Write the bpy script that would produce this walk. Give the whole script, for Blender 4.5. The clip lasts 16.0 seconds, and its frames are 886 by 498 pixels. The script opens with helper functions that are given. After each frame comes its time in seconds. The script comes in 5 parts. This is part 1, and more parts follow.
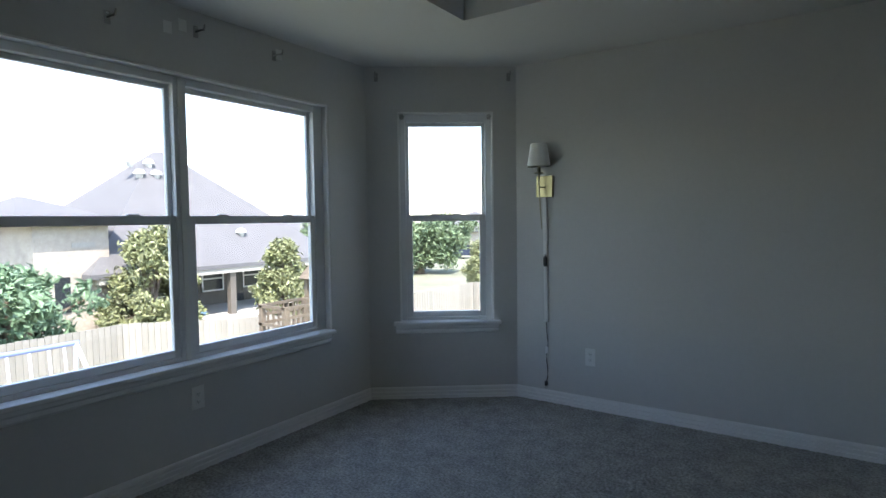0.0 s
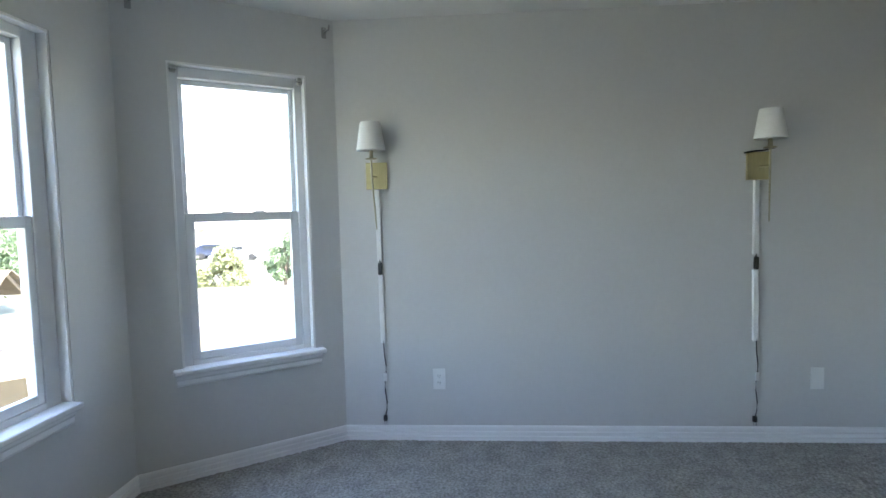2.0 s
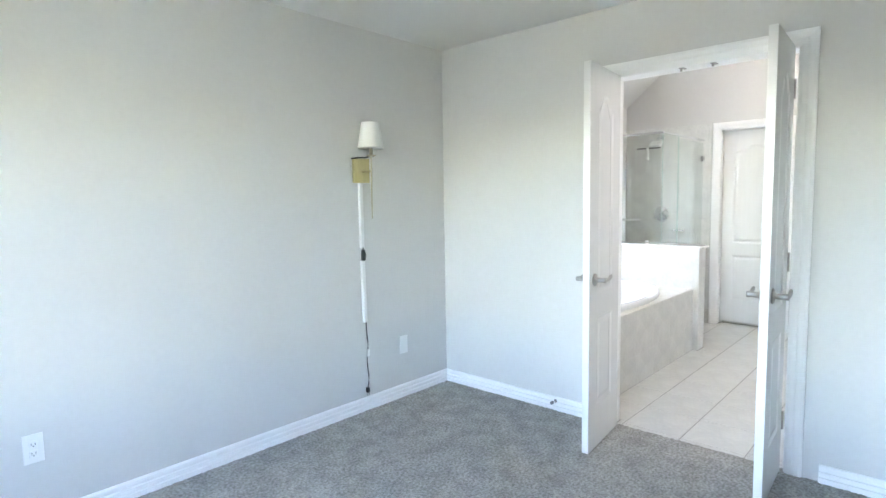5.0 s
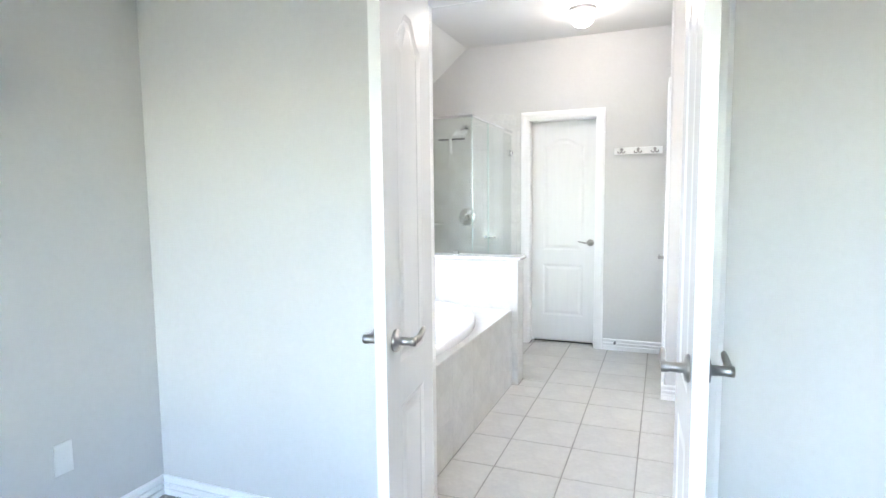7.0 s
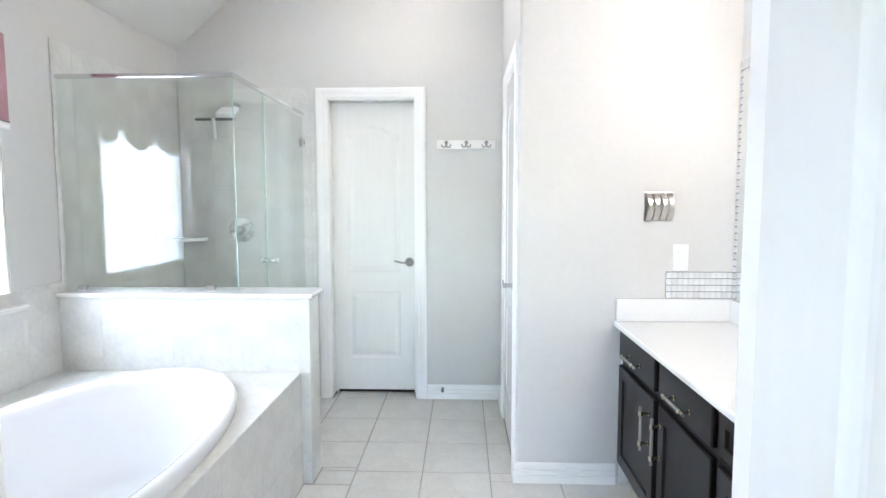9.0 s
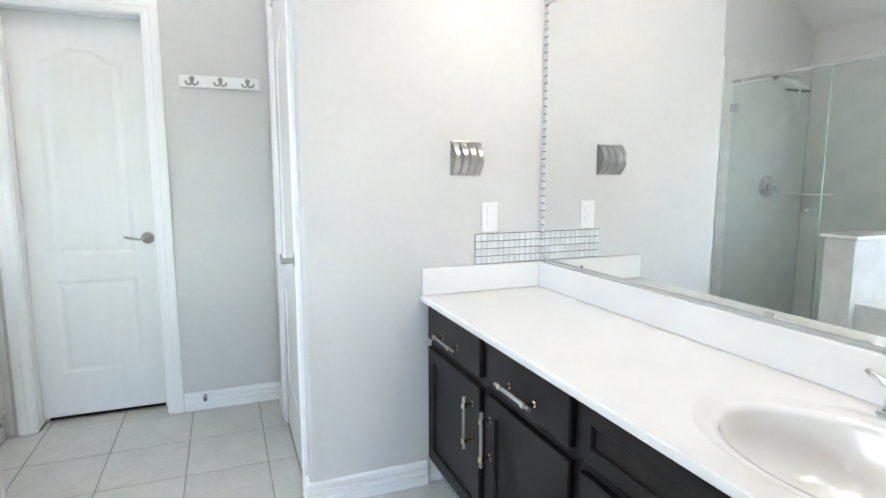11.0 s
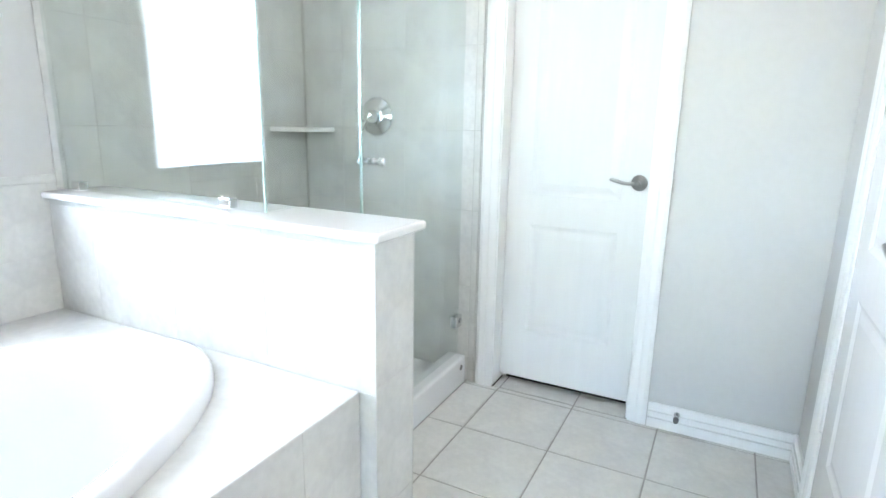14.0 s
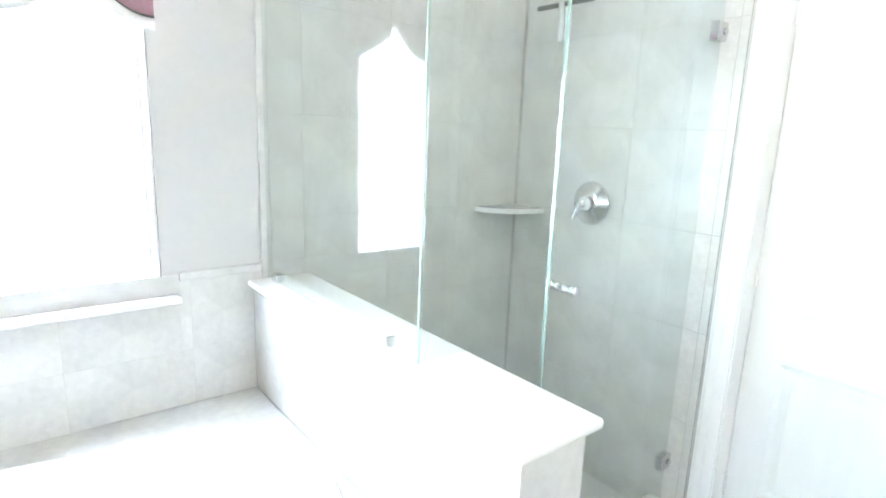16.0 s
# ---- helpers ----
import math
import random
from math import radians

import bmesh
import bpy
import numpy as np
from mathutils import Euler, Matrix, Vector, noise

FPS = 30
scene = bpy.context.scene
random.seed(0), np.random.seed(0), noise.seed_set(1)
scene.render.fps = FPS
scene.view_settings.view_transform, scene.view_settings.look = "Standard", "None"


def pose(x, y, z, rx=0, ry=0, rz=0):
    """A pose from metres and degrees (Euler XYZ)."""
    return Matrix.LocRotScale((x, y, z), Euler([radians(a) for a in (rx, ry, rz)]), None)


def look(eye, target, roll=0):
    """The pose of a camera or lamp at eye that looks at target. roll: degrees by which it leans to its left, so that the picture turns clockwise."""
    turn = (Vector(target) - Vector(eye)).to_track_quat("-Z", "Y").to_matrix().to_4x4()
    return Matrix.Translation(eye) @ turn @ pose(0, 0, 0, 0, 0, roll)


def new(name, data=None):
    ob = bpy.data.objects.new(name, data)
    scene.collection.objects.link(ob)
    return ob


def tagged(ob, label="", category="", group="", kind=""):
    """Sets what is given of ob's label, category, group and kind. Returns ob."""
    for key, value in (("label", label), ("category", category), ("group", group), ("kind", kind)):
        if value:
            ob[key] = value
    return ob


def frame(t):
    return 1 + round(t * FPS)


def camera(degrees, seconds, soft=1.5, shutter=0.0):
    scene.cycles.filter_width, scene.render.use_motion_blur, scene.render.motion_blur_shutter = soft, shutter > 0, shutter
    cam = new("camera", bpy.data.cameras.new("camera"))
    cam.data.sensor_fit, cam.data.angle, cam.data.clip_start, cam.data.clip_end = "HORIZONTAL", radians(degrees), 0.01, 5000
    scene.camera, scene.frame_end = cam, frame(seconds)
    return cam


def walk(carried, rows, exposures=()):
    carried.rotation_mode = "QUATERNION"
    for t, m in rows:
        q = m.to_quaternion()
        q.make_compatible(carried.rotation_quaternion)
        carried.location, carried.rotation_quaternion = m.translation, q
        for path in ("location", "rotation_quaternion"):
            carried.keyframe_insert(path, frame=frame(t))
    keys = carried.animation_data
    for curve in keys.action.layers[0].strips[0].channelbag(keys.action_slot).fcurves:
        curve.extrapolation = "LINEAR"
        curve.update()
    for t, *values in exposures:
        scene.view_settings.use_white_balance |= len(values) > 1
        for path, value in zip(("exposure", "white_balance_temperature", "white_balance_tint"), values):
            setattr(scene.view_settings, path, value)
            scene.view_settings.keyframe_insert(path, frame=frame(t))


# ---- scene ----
cam = camera(77.2, 16.0)
PATH = [
    (0, (0.26, 0.455, 1.323), (-0.862, 2.107, 1.218), -0.7),
    (0.5, (0.066, 0.628, 1.333), (-0.873, 2.391, 1.219), -1.3),
    (1, (-0.271, 0.702, 1.333), (-0.974, 2.571, 1.214), -1.3),
    (1.5, (-0.525, 0.811, 1.333), (-0.951, 2.762, 1.207), -1.3),
    (2, (-0.764, 0.973, 1.348), (-0.902, 2.963, 1.208), -1.3),
    (2.5, (-1.064, 1.037, 1.382), (-0.868, 3.021, 1.219), -1.2),
    (3, (-1.221, 0.933, 1.387), (-0.76, 2.872, 1.225), -1.4),
    (3.5, (-1.467, 0.872, 1.385), (-0.763, 2.738, 1.228), -1.3),
    (4, (-1.629, 0.929, 1.387), (-0.668, 2.676, 1.227), -1.3),
    (4.2, (-1.699, 1.025, 1.383), (-0.598, 2.686, 1.221), -1.2),
    (6.3, (-0.769, 1.843, 1.345), (0.99, 2.776, 1.162), -0.9),
    (6.5, (-0.648, 1.91, 1.344), (1.148, 2.771, 1.167), -0.9),
    (7, (-0.278, 2.019, 1.341), (1.574, 2.752, 1.16), -0.6),
    (7.5, (0.092, 2.088, 1.343), (1.988, 2.701, 1.164), -0.6),
    (8, (0.43, 2.145, 1.343), (2.352, 2.672, 1.173), -0.5),
    (8.5, (0.733, 2.202, 1.342), (2.685, 2.605, 1.179), -0.4),
    (9, (0.995, 2.241, 1.339), (2.987, 2.314, 1.175), -0.1),
    (9.5, (1.191, 2.256, 1.338), (3.168, 1.996, 1.186), -0.2),
    (10, (1.343, 2.258, 1.33), (3.259, 1.706, 1.177), -0.1),
    (10.2, (1.395, 2.257, 1.325), (3.277, 1.601, 1.161), -0.2),
    (12.3, (1.866, 2.212, 1.124), (3.716, 1.601, 0.674), -0.7),
    (12.5, (1.933, 2.228, 1.117), (3.847, 1.852, 0.676), -0.3),
    (13, (2.142, 2.277, 1.123), (4.086, 2.448, 0.689), 0.4),
    (13.5, (2.36, 2.315, 1.145), (4.224, 2.887, 0.702), 0.6),
    (14, (2.577, 2.314, 1.153), (4.313, 3.197, 0.702), 1.1),
    (14.5, (2.749, 2.298, 1.229), (4.295, 3.475, 0.758), 1.4),
    (15, (2.876, 2.352, 1.339), (4.318, 3.648, 0.85), 1.6),
    (15.5, (2.917, 2.392, 1.403), (4.288, 3.776, 0.952), 1.9),
    (16, (2.917, 2.42, 1.407), (4.143, 3.946, 0.999), 2.2),
]
walk(cam, [(t, look(eye, target, roll)) for t, eye, target, roll in PATH],
     exposures=[(0.0, 2.55, 6750, 15), (0.5, 2.45, 6700, 15), (1.0, 2.6, 6650, 15), (1.5, 3.4, 6700, 17), (2.0, 4.1, 6800, 18), (2.5, 4.47, 6950, 17), (3.0, 4.8, 7000, 17), (4.0, 5.24, 7050, 17),
                (6.5, 5.6, 6900, 19), (7.5, 5.55, 6850, 18), (8.5, 5.52, 6700, 17), (9.5, 5.30, 6650, 16), (10.0, 5.22, 6650, 15), (12.5, 5.5, 6650, 14), (14.0, 5.72, 6500, 14), (15.0, 5.95, 6550, 14), (15.5, 6.12, 6600, 14), (16.0, 6.02, 6600, 14)])

# ---- world and light ----
world = bpy.data.worlds.new("sky")
scene.world = world
world.use_nodes = True
wn = world.node_tree.nodes
sky = wn.new("ShaderNodeTexSky")
sky.sky_type = "NISHITA"
sky.sun_disc = False
sky.sun_elevation = radians(58)
sky.sun_rotation = radians(130)
wn["Background"].inputs["Strength"].default_value = 0.15
world.node_tree.links.new(sky.outputs["Color"], wn["Background"].inputs["Color"])
sun = new("sun", bpy.data.lights.new("sun", "SUN"))
sun.data.energy, sun.data.angle, sun.data.color = 2.2, radians(0.5), (1.0, 0.96, 0.9)
sun.matrix_basis = look((0, 0, 0), (-0.41, 0.34, -0.85))

GROUND = -3.0
CEIL = 2.42
BCEIL = 2.72


# ---- materials ----
def mat(name, col, rough=0.6, metal=0.0, var=0.06, vscale=4.0, fine=0.0, fscale=90.0, bump=0.0, bscale=150.0, bdist=0.002,
        spec=0.5, emit=0.0, rand=0.0, island=False, stretch=None, coat=0.0, dark=None):
    """A painted, grained or woven surface: colour with broad stains and fine grain, and fine relief."""
    m = bpy.data.materials.new(name)
    m.use_nodes = True
    nt = m.node_tree
    n, ln = nt.nodes, nt.links
    b = n["Principled BSDF"]
    b.inputs["Roughness"].default_value = rough
    b.inputs["Metallic"].default_value = metal
    b.inputs["Specular IOR Level"].default_value = spec
    b.inputs["Coat Weight"].default_value = coat
    tc = n.new("ShaderNodeTexCoord")
    src = tc.outputs["Object"]
    if stretch:
        mp = n.new("ShaderNodeMapping")
        mp.inputs["Scale"].default_value = stretch
        ln.new(src, mp.inputs["Vector"])
        src = mp.outputs["Vector"]
    big = n.new("ShaderNodeTexNoise")
    big.inputs["Scale"].default_value, big.inputs["Detail"].default_value = vscale, 5
    ln.new(src, big.inputs["Vector"])
    ramp = n.new("ShaderNodeMapRange")
    ramp.inputs["From Min"].default_value, ramp.inputs["From Max"].default_value = 0.3, 0.7
    ramp.inputs["To Min"].default_value, ramp.inputs["To Max"].default_value = 1 - var, 1 + var
    ln.new(big.outputs["Fac"], ramp.inputs["Value"])
    fac = ramp.outputs["Result"]
    if fine:
        sm = n.new("ShaderNodeTexNoise")
        sm.inputs["Scale"].default_value, sm.inputs["Detail"].default_value = fscale, 3
        ln.new(src, sm.inputs["Vector"])
        r2 = n.new("ShaderNodeMapRange")
        r2.inputs["From Min"].default_value, r2.inputs["From Max"].default_value = 0.3, 0.7
        r2.inputs["To Min"].default_value, r2.inputs["To Max"].default_value = 1 - fine, 1 + fine
        ln.new(sm.outputs["Fac"], r2.inputs["Value"])
        mu = n.new("ShaderNodeMath")
        mu.operation = "MULTIPLY"
        ln.new(fac, mu.inputs[0])
        ln.new(r2.outputs["Result"], mu.inputs[1])
        fac = mu.outputs[0]
    if rand:
        if island:
            g = n.new("ShaderNodeNewGeometry")
            rs = g.outputs["Random Per Island"]
        else:
            g = n.new("ShaderNodeObjectInfo")
            rs = g.outputs["Random"]
        r3 = n.new("ShaderNodeMapRange")
        r3.inputs["To Min"].default_value, r3.inputs["To Max"].default_value = 1 - rand, 1 + rand
        ln.new(rs, r3.inputs["Value"])
        mu = n.new("ShaderNodeMath")
        mu.operation = "MULTIPLY"
        ln.new(fac, mu.inputs[0])
        ln.new(r3.outputs["Result"], mu.inputs[1])
        fac = mu.outputs[0]
    sc = n.new("ShaderNodeVectorMath")
    sc.operation = "SCALE"
    sc.inputs[0].default_value = col
    ln.new(fac, sc.inputs["Scale"])
    ln.new(sc.outputs["Vector"], b.inputs["Base Color"])
    if bump:
        bn = n.new("ShaderNodeTexNoise")
        bn.inputs["Scale"].default_value, bn.inputs["Detail"].default_value = bscale, 4
        ln.new(src, bn.inputs["Vector"])
        bp = n.new("ShaderNodeBump")
        bp.inputs["Strength"].default_value, bp.inputs["Distance"].default_value = bump, bdist
        ln.new(bn.outputs["Fac"], bp.inputs["Height"])
        ln.new(bp.outputs["Normal"], b.inputs["Normal"])
    if emit:
        b.inputs["Emission Color"].default_value = (*col, 1)
        b.inputs["Emission Strength"].default_value = emit
    return m


def glass(name, tint=(1, 1, 1), ior=1.5, rough=0.0):
    """A clear pane: what comes straight through, and a mirror image after Fresnel."""
    m = bpy.data.materials.new(name)
    m.use_nodes = True
    n, ln = m.node_tree.nodes, m.node_tree.links
    n.remove(n["Principled BSDF"])
    tr, gl, mx, lw = (n.new("ShaderNodeBsdfTransparent"), n.new("ShaderNodeBsdfGlossy"), n.new("ShaderNodeMixShader"), n.new("ShaderNodeLayerWeight"))
    tr.inputs["Color"].default_value = (*tint, 1)
    gl.inputs["Roughness"].default_value = rough
    lw.inputs["Blend"].default_value = 0.5
    f0 = ((ior - 1) / (ior + 1)) ** 2
    pw, ml = n.new("ShaderNodeMath"), n.new("ShaderNodeMath")
    pw.operation, ml.operation = "POWER", "MULTIPLY_ADD"
    pw.inputs[1].default_value, ml.inputs[1].default_value, ml.inputs[2].default_value = 5.0, 1 - f0, f0
    ln.new(lw.outputs["Facing"], pw.inputs[0])
    ln.new(pw.outputs[0], ml.inputs[0])
    ln.new(ml.outputs[0], mx.inputs["Fac"])
    ln.new(tr.outputs[0], mx.inputs[1])
    ln.new(gl.outputs[0], mx.inputs[2])
    ln.new(mx.outputs[0], n["Material Output"].inputs["Surface"])
    return m


def mirror_mat():
    m = bpy.data.materials.new("mirror_silver")
    m.use_nodes = True
    b = m.node_tree.nodes["Principled BSDF"]
    b.inputs["Base Color"].default_value = (0.88, 0.9, 0.89, 1)
    b.inputs["Metallic"].default_value, b.inputs["Roughness"].default_value = 1.0, 0.0
    return m


WALL = mat("wall_paint", (0.62, 0.615, 0.597), 0.55, var=0.015, vscale=2.5, fine=0.012, fscale=40, bump=0.25, bscale=170, bdist=0.0012)
CEILP = mat("ceiling_paint", (0.68, 0.68, 0.66), 0.8, var=0.015, vscale=2, bump=0.3, bscale=120, bdist=0.0015)
TRIM = mat("white_trim_paint", (0.87, 0.87, 0.86), 0.28, var=0.015, vscale=6, bump=0.06, bscale=60, bdist=0.001)
DOORP = mat("white_door_paint", (0.80, 0.80, 0.785), 0.25, var=0.015, vscale=5, bump=0.1, bscale=130, bdist=0.0006, stretch=(6, 6, 0.5))
VINYL = mat("white_vinyl", (0.84, 0.85, 0.86), 0.32, var=0.03, vscale=8, bump=0.03, bscale=90)
CARPET = mat("grey_carpet", (0.37, 0.357, 0.333), 0.95, var=0.17, vscale=9.0, fine=0.36, fscale=75, bump=0.8, bscale=230, bdist=0.005, spec=0.1)
TILE = mat("beige_grey_tile", (0.65, 0.645, 0.615), 0.38, var=0.05, vscale=7, fine=0.05, fscale=45, bump=0.12, bscale=35, bdist=0.001, rand=0.03)
WTILE = mat("pale_wall_tile", (0.64, 0.64, 0.615), 0.3, var=0.09, vscale=7, fine=0.05, fscale=40, bump=0.12, bscale=30, bdist=0.001, rand=0.025)
GROUT = mat("tile_grout", (0.40, 0.39, 0.36), 0.9, var=0.1, vscale=12, bump=0.4, bscale=200)
WGROUT = mat("wall_grout", (0.62, 0.615, 0.59), 0.9, var=0.08, vscale=12, bump=0.4, bscale=200)
PORC = mat("white_acrylic", (0.75, 0.76, 0.775), 0.12, var=0.01, vscale=3, bump=0.01, bscale=15, coat=0.4)
MARBLE = mat("cultured_marble", (0.79, 0.785, 0.765), 0.14, var=0.02, vscale=5, bump=0.02, bscale=20, coat=0.3)
CHROME = mat("chrome", (0.75, 0.76, 0.77), 0.1, 1.0, var=0.03, vscale=20, bump=0.02, bscale=60)
NICKEL = mat("satin_nickel", (0.38, 0.37, 0.355), 0.32, 1.0, var=0.04, vscale=30, bump=0.06, bscale=250, bdist=0.0004)
STEEL = mat("brushed_steel", (0.52, 0.51, 0.49), 0.28, 1.0, var=0.04, vscale=20, bump=0.15, bscale=120, bdist=0.0004, stretch=(1, 1, 12))
CHAMP = mat("champagne_brass", (0.40, 0.37, 0.27), 0.3, 1.0, var=0.05, vscale=14, bump=0.1, bscale=160, bdist=0.0004)
BRASS = mat("brushed_brass", (0.51, 0.455, 0.255), 0.34, 1.0, var=0.05, vscale=14, bump=0.15, bscale=160, bdist=0.0004, stretch=(12, 1, 1))
SHADE = mat("white_linen", (0.80, 0.80, 0.78), 0.9, var=0.02, vscale=10, fine=0.04, fscale=220, bump=0.3, bscale=400, bdist=0.0005, spec=0.1)
CHANNEL = mat("white_raceway_plastic", (0.80, 0.80, 0.79), 0.4, var=0.015, vscale=12)
BLACK = mat("black_plastic", (0.018, 0.018, 0.018), 0.4, var=0.1, vscale=30, bump=0.05)
CABLE = mat("grey_cable", (0.05, 0.05, 0.055), 0.45, var=0.08, vscale=30)
PLATE = mat("white_switch_plate", (0.80, 0.80, 0.785), 0.3, var=0.01, vscale=20)
ESPRESSO = mat("espresso_wood", (0.010, 0.008, 0.0078), 0.42, spec=0.28, var=0.22, vscale=3, fine=0.18, fscale=30, bump=0.12, bscale=45, bdist=0.0008, stretch=(1, 1, 0.12))
TOEKICK = mat("dark_toe_kick", (0.012, 0.01, 0.01), 0.6, var=0.1, vscale=10)
ACRYL = mat("clear_acrylic", (0.30, 0.30, 0.29), 0.08, var=0.02, vscale=20, coat=0.6)
GOLD = mat("pale_gold", (0.60, 0.55, 0.42), 0.22, 1.0, var=0.04, vscale=30)
PANE = glass("window_glass", (0.96, 0.98, 0.97), 1.35)
SHGLASS = glass("shower_glass", (0.95, 0.975, 0.965), 1.52)
GEDGE = mat("glass_edge", (0.42, 0.55, 0.51), 0.1, var=0.03, vscale=10)
MIRROR = mirror_mat()


def frosted_mat():
    """Obscure glass: light spreads on its way through, under a faint pebbled gloss."""
    m = bpy.data.materials.new("frosted_glass")
    m.use_nodes = True
    n, ln = m.node_tree.nodes, m.node_tree.links
    n.remove(n["Principled BSDF"])
    tl, gl, mx, nz, bp = (n.new("ShaderNodeBsdfTranslucent"), n.new("ShaderNodeBsdfGlossy"), n.new("ShaderNodeMixShader"), n.new("ShaderNodeTexNoise"), n.new("ShaderNodeBump"))
    tl.inputs["Color"].default_value = (0.93, 0.95, 0.95, 1)
    gl.inputs["Roughness"].default_value = 0.25
    mx.inputs["Fac"].default_value = 0.05
    nz.inputs["Scale"].default_value = 220
    bp.inputs["Strength"].default_value, bp.inputs["Distance"].default_value = 0.3, 0.001
    ln.new(nz.outputs["Fac"], bp.inputs["Height"])
    ln.new(bp.outputs["Normal"], gl.inputs["Normal"])
    ln.new(tl.outputs[0], mx.inputs[1])
    ln.new(gl.outputs[0], mx.inputs[2])
    ln.new(mx.outputs[0], n["Material Output"].inputs["Surface"])
    return m


FROST = frosted_mat()
SGROUT = mat("shower_grout", (0.55, 0.545, 0.52), 0.9, var=0.1, vscale=12, bump=0.4, bscale=200)
MOSA = mat("mosaic_glass", (0.72, 0.735, 0.73), 0.12, var=0.05, vscale=30, rand=0.07, coat=0.4)
PINK = mat("pink_cotton", (0.52, 0.30, 0.34), 0.9, var=0.06, vscale=9, fine=0.08, fscale=200, bump=0.3, bscale=300, spec=0.1)
WCLOTH = mat("white_cotton", (0.78, 0.76, 0.75), 0.9, var=0.03, vscale=9, fine=0.05, fscale=200, bump=0.3, bscale=300, spec=0.1)
RUBBER = mat("grey_rubber", (0.16, 0.16, 0.16), 0.6, var=0.08, vscale=30)
OPAL = mat("opal_glass_lit", (1.0, 0.97, 0.93), 0.3, emit=1.2)
OPALV = mat("opal_shade_lit", (1.0, 0.97, 0.93), 0.3, emit=1.25)
DRYGAP = mat("dark_room_floor", (0.08, 0.07, 0.06), 0.9, var=0.1)
GRASS = mat("lawn_grass", (0.20, 0.205, 0.145), 0.95, var=0.25, vscale=0.6, fine=0.3, fscale=14, bump=0.6, bscale=30, bdist=0.03)
ROADM = mat("pale_concrete", (0.42, 0.41, 0.38), 0.9, var=0.1, vscale=0.5, fine=0.08, fscale=14, bump=0.3, bscale=40)
FENCEM = mat("weathered_cedar", (0.27, 0.25, 0.22), 0.85, var=0.15, vscale=2, fine=0.12, fscale=18, bump=0.4, bscale=30, stretch=(1, 1, 0.15), rand=0.1)
PLAYM = mat("playset_timber", (0.14, 0.11, 0.08), 0.8, var=0.15, vscale=2, fine=0.12, fscale=20, bump=0.3, bscale=40, rand=0.1)
ROOFM = mat("grey_shingle", (0.125, 0.122, 0.128), 0.95, var=0.08, vscale=1.5, fine=0.1, fscale=12, bump=0.6, bscale=20, bdist=0.02)
BRICKM = mat("pale_brick", (0.40, 0.35, 0.30), 0.9, var=0.12, vscale=2, fine=0.15, fscale=14, bump=0.5, bscale=22, bdist=0.01)
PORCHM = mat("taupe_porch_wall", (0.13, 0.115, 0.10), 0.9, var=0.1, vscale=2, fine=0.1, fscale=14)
FASCIA = mat("fascia_paint", (0.36, 0.34, 0.31), 0.7, var=0.06, vscale=4)
DARKGL = mat("dark_house_glass", (0.03, 0.035, 0.04), 0.08, var=0.1, vscale=1)
BARK = mat("tree_bark", (0.16, 0.12, 0.09), 0.95, var=0.2, vscale=8, bump=0.8, bscale=30, bdist=0.02)
LEAF = mat("green_leaf", (0.12, 0.17, 0.09), 0.55, var=0.15, vscale=2, rand=0.45, island=True)
LEAFY = mat("magnolia_leaf", (0.21, 0.225, 0.11), 0.5, var=0.2, vscale=1.2, rand=0.4, island=True)
LEAFB = mat("myrtle_leaf", (0.14, 0.22, 0.13), 0.6, var=0.15, vscale=2, rand=0.4, island=True)
BLUEP = mat("blue_enamel", (0.20, 0.25, 0.48), 0.35, var=0.06, vscale=5)
WENAM = mat("white_enamel", (0.75, 0.75, 0.74), 0.4, var=0.05, vscale=5)
CARM = mat("dark_car_paint", (0.03, 0.04, 0.07), 0.2, var=0.05, coat=0.6)
CARW = mat("silver_car_paint", (0.5, 0.5, 0.5), 0.25, var=0.05, coat=0.6)
TYRE = mat("tyre_rubber", (0.02, 0.02, 0.02), 0.8)
POOLB = mat("blue_pool_toy", (0.10, 0.28, 0.55), 0.4, var=0.05)


# ---- building helpers ----
def thing(name, loc, label="", category="", group="", kind=""):
    e = new(name)
    e.empty_display_size = 0.1
    e.location = loc
    return tagged(e, label, category, group, kind)


def mesh_of(name, bm):
    me = bpy.data.meshes.new(name)
    bmesh.ops.recalc_face_normals(bm, faces=bm.faces)
    bm.to_mesh(me)
    bm.free()
    return me


def part(name, bm, material, parent=None, label="", smooth=False):
    """One mesh object in world coordinates, under a thing or a part."""
    me = mesh_of(name, bm) if isinstance(bm, bmesh.types.BMesh) else bm
    if not me.materials:
        me.materials.append(material)
    if smooth:
        me.polygons.foreach_set("use_smooth", [True] * len(me.polygons))
    ob = new(name, me)
    if parent is not None:
        ob.parent = parent
        ob.matrix_parent_inverse = Matrix.Translation(-parent.location)
    if label:
        ob["label"] = label
    return ob


def solid(name, bm, material, label, category, kind="structure", smooth=False, group=""):
    return tagged(part(name, bm, material, None, "", smooth), label, category, group, kind)


def B(*boxes, bev=0.0, seg=2):
    """A bmesh of axis-aligned boxes, each (x0, x1, y0, y1, z0, z1), with rounded edges."""
    bm = bmesh.new()
    for x0, x1, y0, y1, z0, z1 in boxes:
        m = Matrix.LocRotScale(((x0 + x1) / 2, (y0 + y1) / 2, (z0 + z1) / 2), None, (abs(x1 - x0), abs(y1 - y0), abs(z1 - z0)))
        bmesh.ops.create_cube(bm, size=1, matrix=m)
    if bev:
        bmesh.ops.bevel(bm, geom=list(bm.edges), offset=bev, segments=seg, affect="EDGES", profile=0.5)
    return bm


